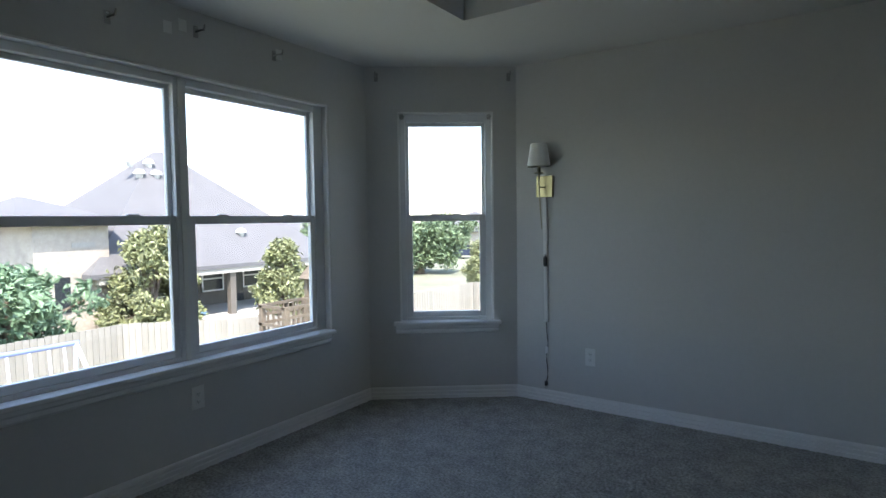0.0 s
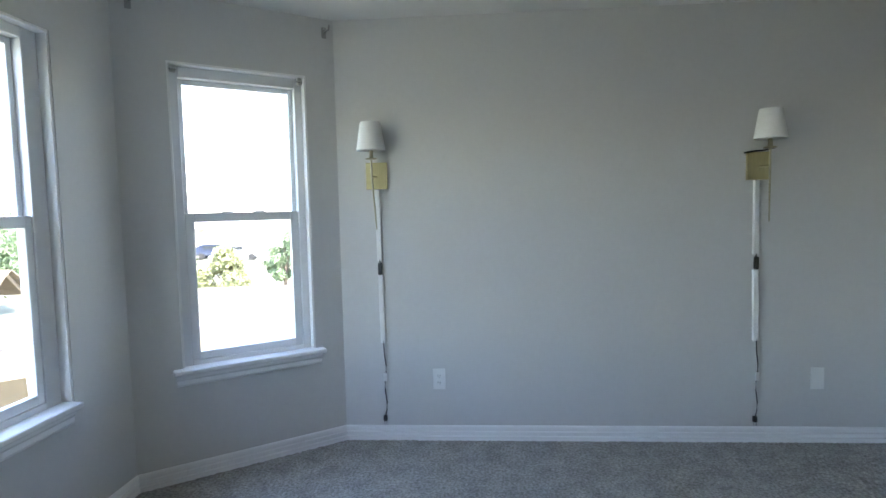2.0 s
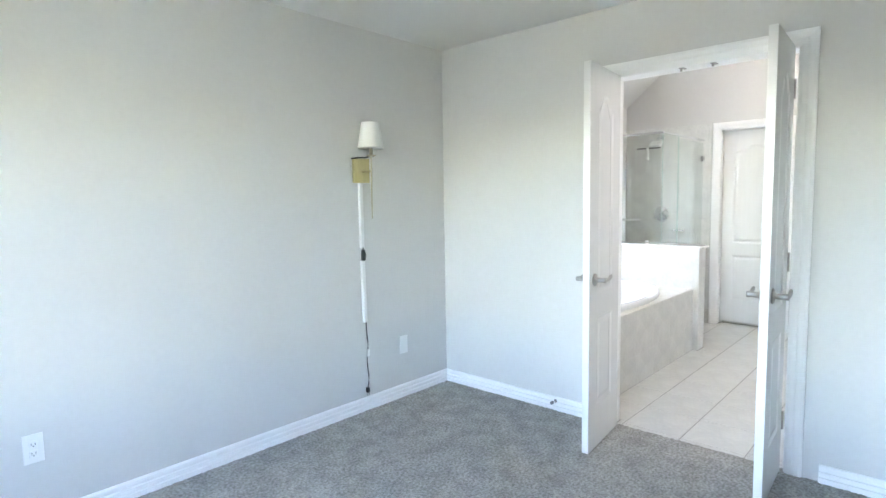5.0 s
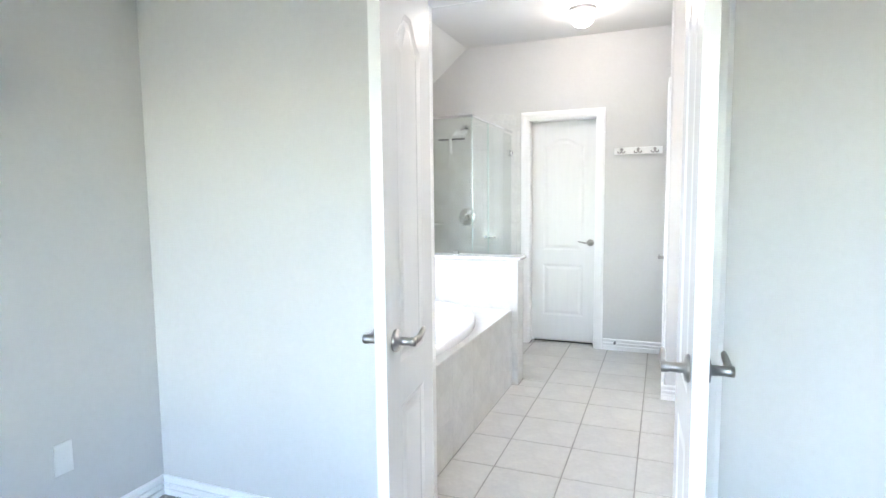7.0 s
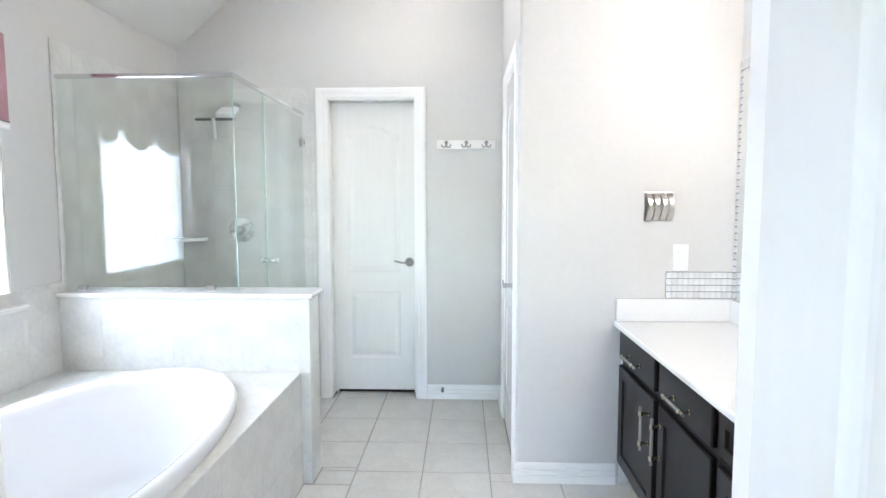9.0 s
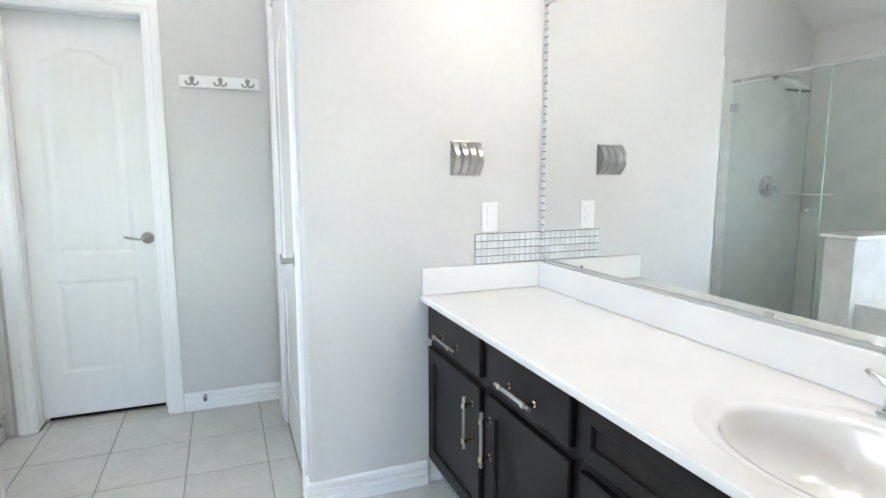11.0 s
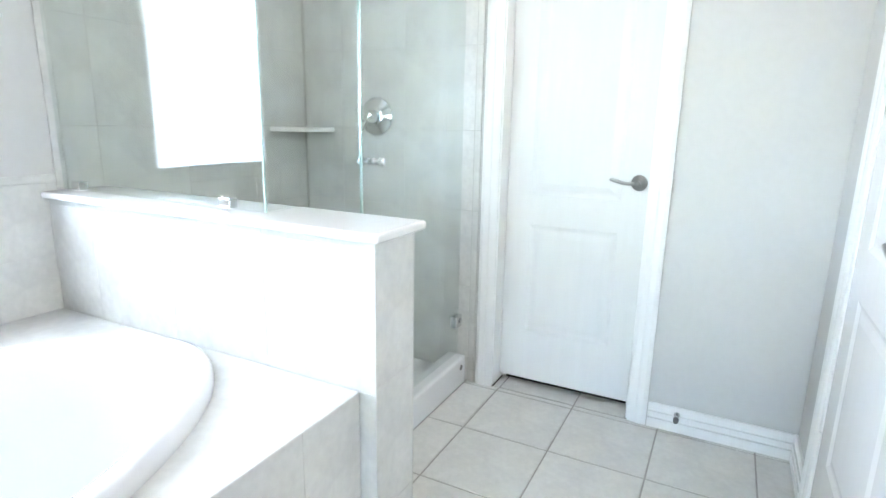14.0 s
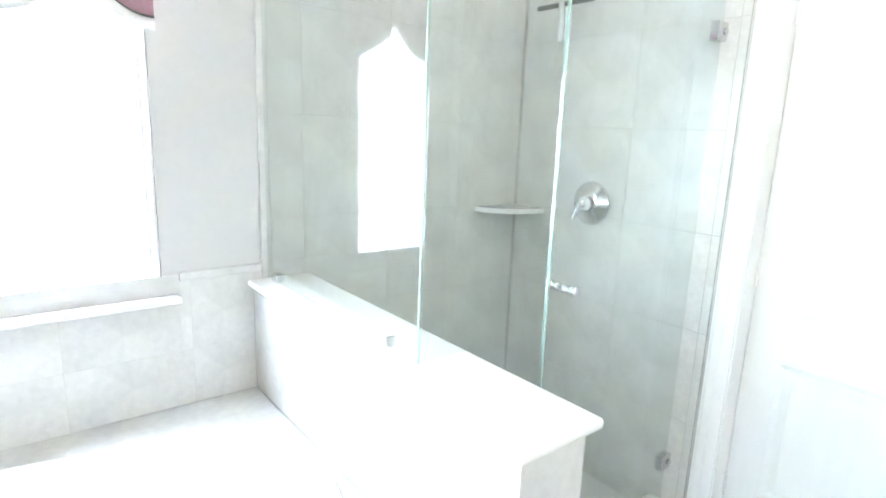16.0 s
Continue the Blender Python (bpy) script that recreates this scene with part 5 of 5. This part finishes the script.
# the house next door
def hip(x0, x1, y0, y1, z0, z1, over=0.5, ridge=0.0):
    """A hipped roof with eaves; ridge: its length along y."""
    bm_ = bmesh.new()
    x0, x1, y0, y1 = x0 - over, x1 + over, y0 - over, y1 + over
    cx_, cy_ = (x0 + x1) / 2, (y0 + y1) / 2
    lo_ = [bm_.verts.new((x, y, z0)) for x, y in ((x0, y0), (x1, y0), (x1, y1), (x0, y1))]
    bo_ = [bm_.verts.new((x, y, z0 - 0.18)) for x, y in ((x0, y0), (x1, y0), (x1, y1), (x0, y1))]
    a_, b_ = bm_.verts.new((cx_, cy_ - ridge / 2, z1)), bm_.verts.new((cx_, cy_ + ridge / 2 + 0.01, z1))
    bm_.faces.new((lo_[0], lo_[1], a_))
    bm_.faces.new((lo_[2], lo_[3], b_))
    bm_.faces.new((lo_[1], lo_[2], b_, a_))
    bm_.faces.new((lo_[3], lo_[0], a_, b_))
    for k_ in range(4):
        bm_.faces.new((lo_[k_], lo_[(k_ + 1) % 4], bo_[(k_ + 1) % 4], bo_[k_]))
    bm_.faces.new(bo_)
    return bm_


hs = thing("house", (-27, 14, GROUND), "pale brick neighbouring house with grey hipped roofs and a covered patio", "house")
wl = part("wall", B((-34, -25.5, 9.0, 24, GROUND, -0.3)), BRICKM, hs)
part("wall", B((-30.5, -22.4, 8.4, 10.9, GROUND, 1.3)), BRICKM, hs, "pale two-storey wing")
part("roof", hip(-34, -22.2, 10.4, 22.0, -0.55, 5.0, 0.5, 0.6), ROOFM, hs)
part("roof", hip(-31.5, -22.4, 8.2, 11.0, 1.45, 2.5, 0.45, 0.2), ROOFM, hs)
part("roof", hip(-40, -26.5, 3.0, 10.0, -0.5, 0.6, 0.5, 1.5), ROOFM, hs)
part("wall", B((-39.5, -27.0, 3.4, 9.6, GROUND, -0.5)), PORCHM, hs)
part("patio_slab", B((-25.5, -20.6, 13.2, 21.5, GROUND, GROUND + 0.14)), ROADM, hs)
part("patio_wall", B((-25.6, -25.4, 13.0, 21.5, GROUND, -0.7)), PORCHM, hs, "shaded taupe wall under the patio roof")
part("fascia", B((-22.0, -21.75, 10.2, 21.6, -0.95, -0.55)), FASCIA, hs)
part("fascia", B((-22.0, -21.7, 13.2, 13.5, -0.95, -0.75)), FASCIA, hs)
for y in (13.6, 15.95, 19.8):
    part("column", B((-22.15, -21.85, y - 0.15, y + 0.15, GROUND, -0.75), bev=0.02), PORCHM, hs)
for y in (14.6, 17.2, 19.6):
    wn_ = part("window", B((-25.4, -25.36, y - 0.55, y + 0.55, -2.1, -0.95)), DARKGL, hs)
    part("frame", B((-25.37, -25.33, y - 0.62, y - 0.55, -2.17, -0.88), (-25.37, -25.33, y + 0.55, y + 0.62, -2.17, -0.88), (-25.37, -25.33, y - 0.55, y + 0.55, -2.17, -2.1), (-25.37, -25.33, y - 0.55, y + 0.55, -0.95, -0.88), (-25.37, -25.33, y - 0.55, y + 0.55, -1.56, -1.5)), WENAM, wn_)
part("door", B((-25.4, -25.35, 18.2, 19.0, GROUND + 0.15, -0.9)), DARKGL, hs)
part("window", B((-22.41, -22.36, 9.0, 9.5, -1.9, -0.6)), DARKGL, hs)
part("window", B((-22.41, -22.36, 9.6, 10.4, 0.45, 0.65)), FASCIA, hs, "dark attic vent")
VENT = [(0.0, 0.28), (0.16, 0.25), (0.26, 0.12), (0.28, 0.05), (0.15, 0.04), (0.15, -0.15)]
for p_ in ((-27.15, 14.2, 4.2), (-27.15, 15.1, 4.2), (-26.5, 14.3, 3.62), (-26.5, 15.1, 3.62), (-23.2, 17.4, 0.76)):
    part("roof_vent", lathe(VENT, p_, 16), WENAM, hs, "pale round roof vent", smooth=True)
pt = thing("pool_toy", (-23.0, 14.6, GROUND + 0.14), "blue plastic pool toy on the patio", "toy")
part("ring", lathe([(0.35, 0.0), (0.55, 0.05), (0.6, 0.15), (0.5, 0.25), (0.38, 0.22), (0.35, 0.1), (0.35, 0.0)], (-23.0, 14.6, GROUND + 0.14), 24), POOLB, pt, smooth=True)

for hx, hy, hw, lab in ((-46, 78, 16, "distant pale house with a grey roof"), (-24, 88, 18, "distant pale house with a grey roof"), (-70, 62, 18, "distant pale house with a grey roof"), (0, 96, 18, "distant pale house with a grey roof")):
    h2 = thing("house", (hx, hy, GROUND), lab, "house", "distant houses")
    part("wall", B((hx - hw / 2, hx + hw / 2, hy - 5, hy + 5, GROUND, -0.4)), BRICKM, h2)
    part("roof", hip(hx - hw / 2, hx + hw / 2, hy - 5, hy + 5, -0.4, 2.6, 0.6, 1.0), ROOFM, h2)
    for dx in (-4, 0, 4):
        part("window", B((hx + dx - 0.7, hx + dx + 0.7, hy - 5.05, hy - 4.99, -2.2, -0.9)), FASCIA, h2)

# swing set
sw = thing("swing_set", (-11.6, 4.5, GROUND), "white metal swing set with a blue top bar on the lawn", "swing set")
part("top_bar", cyl((-11.3, 2.6, -0.92), (-11.77, 5.36, -1.0), 0.045, seg=14), BLUEP, sw, "blue top bar")
for (px_, py_), (ex_, ey_) in (((-11.75, 5.3), (-11.1, 5.75)), ((-11.75, 5.3), (-12.5, 5.55)), ((-11.33, 2.7), (-10.7, 2.3)), ((-11.33, 2.7), (-12.1, 2.45))):
    part("leg", cyl((px_, py_, -1.0), (ex_, ey_, GROUND), 0.04, seg=12), WENAM, sw)
for f_ in (0.55, 0.68, 0.8, 0.9):
    xx, yy = -11.3 - 0.47 * f_, 2.6 + 2.76 * f_
    part("swing_chain", cyl((xx, yy, -0.98), (xx + 0.03, yy + 0.06, -2.45), 0.025, seg=8), WENAM, sw)

# timber playset
ps = thing("playset", (-10.3, 9.8, GROUND), "timber playset with a pitched wooden roof, railed deck and ramp", "playset")
def post(x, y, z1):
    part("post", B((x - 0.06, x + 0.06, y - 0.06, y + 0.06, GROUND, z1), bev=0.008, seg=1), PLAYM, ps)
for x, y in ((-10.75, 10.05), (-9.75, 10.05), (-10.75, 11.0), (-9.75, 11.0)):
    post(x, y, -0.05)
for x, y in ((-10.35, 8.3), (-9.55, 8.3), (-10.35, 9.6)):
    post(x, y, -0.5)
for k in range(10):
    part("deck_board", B((-10.5, -9.5, 8.25 + 0.14 * k, 8.38 + 0.14 * k, -1.22, -1.18)), PLAYM, ps)
for k in range(8):
    part("deck_board", B((-10.8, -9.7, 9.98 + 0.14 * k, 10.11 + 0.14 * k, -1.22, -1.18)), PLAYM, ps)
for x in (-10.42, -9.5):
    for z in (-0.98, -0.78, -0.56):
        part("rail", B((x - 0.02, x + 0.02, 8.25, 9.7, z, z + 0.07)), PLAYM, ps)
    for k in range(9):
        part("baluster", B((x - 0.015, x + 0.015, 8.35 + 0.15 * k, 8.39 + 0.15 * k, -1.18, -0.55)), PLAYM, ps)
for z in (-0.98, -0.56):
    part("rail", B((-10.42, -9.5, 8.24, 8.28, z, z + 0.07)), PLAYM, ps)
part("beam", B((-10.42, -9.5, 8.26, 8.34, -1.36, -1.22)), PLAYM, ps)
part("ramp", moved(B((-0.45, 0.45, -0.02, 0.02, -1.1, 1.1)), pose(-10.0, 7.75, -2.1, 35, 0, 0)), PLAYM, ps)
for k, (u, w_) in enumerate(((-0.25, 0.6), (0.2, 0.35), (-0.1, 0.0), (0.25, -0.3), (-0.25, -0.6))):
    part("climbing_hold", moved(lathe([(0.0, 0.05), (0.06, 0.03), (0.08, 0.0)], (0, 0, 0), 12), pose(-10.0, 7.75, -2.1, 35, 0, 0) @ Matrix.Translation((u, -0.022, w_)) @ pose(0, 0, 0, 90, 0, 0)), WENAM, ps)
for s_ in (-1, 1):
    for k in range(5):
        part("roof_board", moved(B((-0.64, 0.64, 0.02 + 0.165 * k, 0.19 + 0.165 * k, -0.012 + 0.006 * (k % 2), 0.012 + 0.006 * (k % 2))), pose(-10.25, 10.52, 0.50, 0, 0, 0) @ pose(0, 0, 0, -42 * s_, 0, 0) @ Matrix.Diagonal((1, s_, 1, 1))), PLAYM, ps)
for x in (-10.75, -9.75):
    part("gable_brace", joined(sweep([(x, 10.05, -0.1), (x, 10.52, 0.42)], 0.04, 6), sweep([(x, 11.0, -0.1), (x, 10.52, 0.42)], 0.04, 6), B((x - 0.03, x + 0.03, 9.98, 11.06, -0.16, -0.06))), PLAYM, ps)
for x in (-9.65, -9.1):
    part("stair_rail", sweep([(x, 10.1, -0.75), (x + 0.7, 9.2, -2.5)], 0.045, 8), WENAM, ps, "pale slide rail")
part("slide", moved(B((-0.25, 0.25, -0.02, 0.02, -1.05, 1.05), (-0.27, -0.24, -0.02, 0.1, -1.05, 1.05), (0.24, 0.27, -0.02, 0.1, -1.05, 1.05)), pose(-9.0, 9.6, -2.0, 40, 0, 40)), PLAYM, ps)
for k in range(9):
    part("skirt_board", B((-10.7 + 0.11 * k, -10.6 + 0.11 * k, 9.99, 10.02, GROUND + 0.2, -1.25)), PLAYM, ps)

ps.location += Vector((-0.1, 0.4, -0.1))

# cars on the street
def car(loc, rz, paint, label):
    c_ = thing("car", loc, label, "car", "parked cars")
    m_ = pose(*loc, 0, 0, rz)
    bm_ = bmesh.new()
    side = [(-2.2, 0.35), (2.2, 0.35), (2.25, 0.75), (1.2, 0.95), (0.6, 1.45), (-1.3, 1.5), (-2.0, 1.0), (-2.25, 0.9)]
    l_, r_ = ([bm_.verts.new((x, y, z)) for x, z in side] for y in (-0.88, 0.88))
    for k_ in range(8):
        bm_.faces.new((l_[k_], l_[(k_ + 1) % 8], r_[(k_ + 1) % 8], r_[k_]))
    bm_.faces.new(l_)
    bm_.faces.new(r_)
    bmesh.ops.bevel(bm_, geom=list(bm_.edges), offset=0.09, segments=2, affect="EDGES")
    part("body", moved(bm_, m_), paint, c_)
    part("side_glass", moved(B((-1.2, 0.55, -0.885, -0.86, 0.98, 1.36), (-1.2, 0.55, 0.86, 0.885, 0.98, 1.36)), m_), DARKGL, c_)
    for x in (-1.35, 1.35):
        for y in (-0.85, 0.85):
            part("wheel", moved(cyl((x, y - 0.1, 0.32), (x, y + 0.1, 0.32), 0.32, seg=18), m_), TYRE, c_)


car((-32.0, 53.0, GROUND + 0.03), 15, CARM, "dark blue car parked on the street")
car((-27.0, 54.5, GROUND + 0.03), 15, CARM, "dark car parked on the street")
car((-24.0, 52.5, GROUND + 0.03), 15, CARW, "silver car parked on the street")


# ---- tiles ----
def tiles(parent, m, u0, u1, v0, v1, ou, ov_, su, sv, material, name="tile", gap=0.005, thick=0.008, holes=(), keep=None, gap_u=None):
    """Tiles on a plane; m maps (u, v, out of the surface) to the world. Joints run through (ou, ov_)."""
    cache = {}
    i0, i1 = math.floor((u0 - ou) / su), math.ceil((u1 - ou) / su)
    j0, j1 = math.floor((v0 - ov_) / sv), math.ceil((v1 - ov_) / sv)
    for i in range(i0, i1):
        for j in range(j0, j1):
            a, b = max(u0, ou + i * su) , min(u1, ou + (i + 1) * su)
            c, d = max(v0, ov_ + j * sv), min(v1, ov_ + (j + 1) * sv)
            rects = [(a, b, c, d)]
            for h0, h1, k0, k1 in holes:
                cut = []
                for (p, q, r, s) in rects:
                    if q <= h0 or p >= h1 or s <= k0 or r >= k1:
                        cut.append((p, q, r, s))
                        continue
                    if p < h0:
                        cut.append((p, h0, r, s))
                    if q > h1:
                        cut.append((h1, q, r, s))
                    if r < k0:
                        cut.append((max(p, h0), min(q, h1), r, k0))
                    if s > k1:
                        cut.append((max(p, h0), min(q, h1), k1, s))
                rects = cut
            for (p, q, r, s) in rects:
                if q - p < 0.012 or s - r < 0.012:
                    continue
                if keep and not keep((p + q) / 2, (r + s) / 2):
                    continue
                w_, h_ = round(q - p - (gap if gap_u is None else gap_u), 4), round(s - r - gap, 4)
                if (w_, h_) not in cache:
                    bv = min(0.0018, thick * 0.3)
                    bm_ = bmesh.new()
                    lo_ = [bm_.verts.new((x * w_ / 2, y * h_ / 2, 0)) for x, y in ((-1, -1), (1, -1), (1, 1), (-1, 1))]
                    mi_ = [bm_.verts.new((x * w_ / 2, y * h_ / 2, thick - bv)) for x, y in ((-1, -1), (1, -1), (1, 1), (-1, 1))]
                    hi_ = [bm_.verts.new((x * (w_ / 2 - bv), y * (h_ / 2 - bv), thick)) for x, y in ((-1, -1), (1, -1), (1, 1), (-1, 1))]
                    for x, y in ((lo_, mi_), (mi_, hi_)):
                        for k in range(4):
                            bm_.faces.new((x[k], x[(k + 1) % 4], y[(k + 1) % 4], y[k]))
                    bm_.faces.new(hi_)
                    cache[w_, h_] = mesh_of(name, bm_)
                    cache[w_, h_].materials.append(material)
                o = new(name, cache[w_, h_])
                o.parent = parent
                o.matrix_basis = m @ Matrix.Translation(((p + q) / 2, (r + s) / 2, 0))


def plane_m(o, u, v):
    u, v = Vector(u), Vector(v)
    n = u.cross(v)
    return Matrix(((u.x, v.x, n.x, o[0]), (u.y, v.y, n.y, o[1]), (u.z, v.z, n.z, o[2]), (0, 0, 0, 1)))


WT = 0.0014

# floor
floor_bed = solid("floor_bath", B((1.565, BE + 0.13, MY - 0.1, TF + 0.03, -0.018, -0.0025), (HX1 + 0.002, BE, TF + 0.03, 3.271, -0.018, -0.0025)), GROUT, "grout bed of the tiled bathroom floor", "floor")
FM = plane_m((0, 0, -0.008), (1, 0, 0), (0, 1, 0))
tiles(floor_bed, FM, 1.57, BE - 0.001, MY, 3.270, 4.006, 2.443, 0.341, 0.334, TILE, "floor_tile", 0.006,
      holes=[(1.5, HX0, TF - 0.001, 4.3), (HX0 - 0.001, HX1 + 0.001, HY0 - 0.001, 4.3), (PX, 4.9, 0.5, PY), (1.5, 1.66, 0.5, 1.926), (1.5, 1.66, 2.812, 4.5), (1.64, 3.6, 0.9, 1.41)])
tiles(floor_bed, FM, BE + 0.001, BE + 0.13, 2.57, 3.142, 4.006, 2.443, 0.341, 0.334, TILE, "floor_tile", 0.006)
solid("threshold", B((1.545, 1.572, 1.927, 2.811, -0.01, 0.003), bev=0.003), TILE, "narrow tiled edge between carpet and bathroom floor", "threshold")

# tub front
tiles(tub_deck, plane_m((0, TF, 0), (1, 0, 0), (0, 0, 1)), 1.645, HX0 - 0.001, 0.0, DECK - 0.0005, 3.335, 0.215, 0.335, 0.335, WTILE, "tile", 0.0015, WT)
# half wall: tub side, end and shower side
HM = plane_m((HX0 + 0.004, 0, 0), (0, -1, 0), (0, 0, 1))
tiles(half_wall, HM, -(BN - 0.001), -(HY0 + 0.002), DECK + 0.001, 0.898, -3.285, DECK + 0.003, 0.335, 0.335, WTILE, "tile", 0.0015, WT)
tiles(half_wall, HM, -(TF - 0.001), -(HY0 + 0.002), 0.0, DECK, -3.285, DECK + 0.003, 0.335, 0.335, WTILE, "tile", 0.0015, WT)
tiles(half_wall, plane_m((0, HY0 + 0.004, 0), (1, 0, 0), (0, 0, 1)), HX0 + 0.001, HX1 - 0.001, 0.0, 0.898, HX0 - 0.17, 0.228, 0.335, 0.335, WTILE, "tile", 0.0015, WT)
tiles(half_wall, plane_m((HX1 - 0.004, 0, 0), (0, 1, 0), (0, 0, 1)), HY0 + 0.002, BN - 0.01, 0.001, 0.898, 3.285, 0.115, 0.335, 0.335, WTILE, "tile", 0.0015, WT)

# tub walls and shower walls
bed = solid("wall_tile_north", B((1.645, 3.56, BN - 0.004, BN - 0.0005, DECK + 0.001, 0.965)), WGROUT, "tile backing over the tub and in the shower", "tile bed")
NM = plane_m((0, BN - 0.003, 0), (-1, 0, 0), (0, 0, 1))
sill_hole = (-3.307, -2.223, 0.882, 1.2)
tiles(bed, plane_m((0, BN - 0.003, 0), (1, 0, 0), (0, 0, 1)), 1.645, 3.527, DECK + 0.001, 0.945, 3.335, DECK + 0.18, 0.335, 0.335, WTILE, "tile", 0.0015, WT, holes=[(2.225, 3.304, 0.883, 1.1)])
solid("tile_trim", B((1.645, 2.224, BN - 0.008, BN - 0.0006, 0.946, 0.972), (3.3055, 3.556, BN - 0.0105, BN - 0.0006, 0.946, 0.972), bev=0.004), WTILE, "rounded tile edging above the tub", "tile trim")
solid("tile_trim", B((3.557, 3.590, BN - 0.008, BN - 0.0006, 0.924, 2.105), bev=0.004), WTILE, "rounded tile edging beside the shower", "tile trim")
bed2 = solid("wall_tile_shower", B((3.59, BE - 0.0005, BN - 0.004, BN - 0.0006, 0.05, 2.10), (BE - 0.004, BE - 0.0006, 3.236, BN - 0.0045, 0.0, 2.10)), SGROUT, "grout bed of the tiled shower walls", "tile bed")
tiles(bed2, plane_m((0, BN - 0.003, 0), (1, 0, 0), (0, 0, 1)), 3.591, BE - 0.012, 0.051, 2.104, 4.71, 1.115, 0.335, 0.335, WTILE, "tile", 0.0024, 0.0018)
tiles(bed2, plane_m((BE - 0.003, 0, 0), (0, -1, 0), (0, 0, 1)), -(BN - 0.012), -3.236, 0.0, 2.104, -3.60, 1.115, 0.335, 0.335, WTILE, "tile", 0.0024, 0.0018)
dbed = solid("wall_tile_west", B((1.6405, 1.644, TF, BN - 0.005, DECK + 0.001, 0.965)), WGROUT, "tile backing beside the tub", "tile bed")
tiles(dbed, plane_m((1.643, 0, 0), (0, 1, 0), (0, 0, 1)), TF, BN - 0.015, DECK + 0.001, 0.962, 3.335, DECK + 0.18, 0.335, 0.335, WTILE, "tile", 0.0015, WT)

# mosaic round the mirror
mo = solid("mosaic_border", B((3.549, 3.5835, MY + 0.0005, MY + 0.004, 0.898, 1.925), (1.66, 3.5835, MY + 0.0005, MY + 0.004, 1.926, 1.966), (PX - 0.004, PX - 0.0005, 1.001, 1.303, 0.898, 1.022)), RUBBER, "dark grout bed of the glass mosaic round the mirror", "mosaic")
tiles(mo, plane_m((0, MY + 0.0035, 0), (-1, 0, 0), (0, 0, 1)), -3.583, -3.5495, 0.899, 1.924, -3.583, 0.899, 0.0335, 0.0302, MOSA, "mosaic_tile", 0.0042, 0.005)
tiles(mo, plane_m((0, MY + 0.0035, 0), (-1, 0, 0), (0, 0, 1)), -3.583, -1.662, 1.927, 1.966, -3.583, 1.927, 0.0302, 0.0388, MOSA, "mosaic_tile", 0.0022, 0.005)
tiles(mo, plane_m((PX - 0.0035, 0, 0), (0, -1, 0), (0, 0, 1)), -1.303, -1.002, 0.899, 1.022, -1.303, 0.899, 0.0252, 0.0305, MOSA, "mosaic_tile", 0.003, 0.005, gap_u=0.0012)
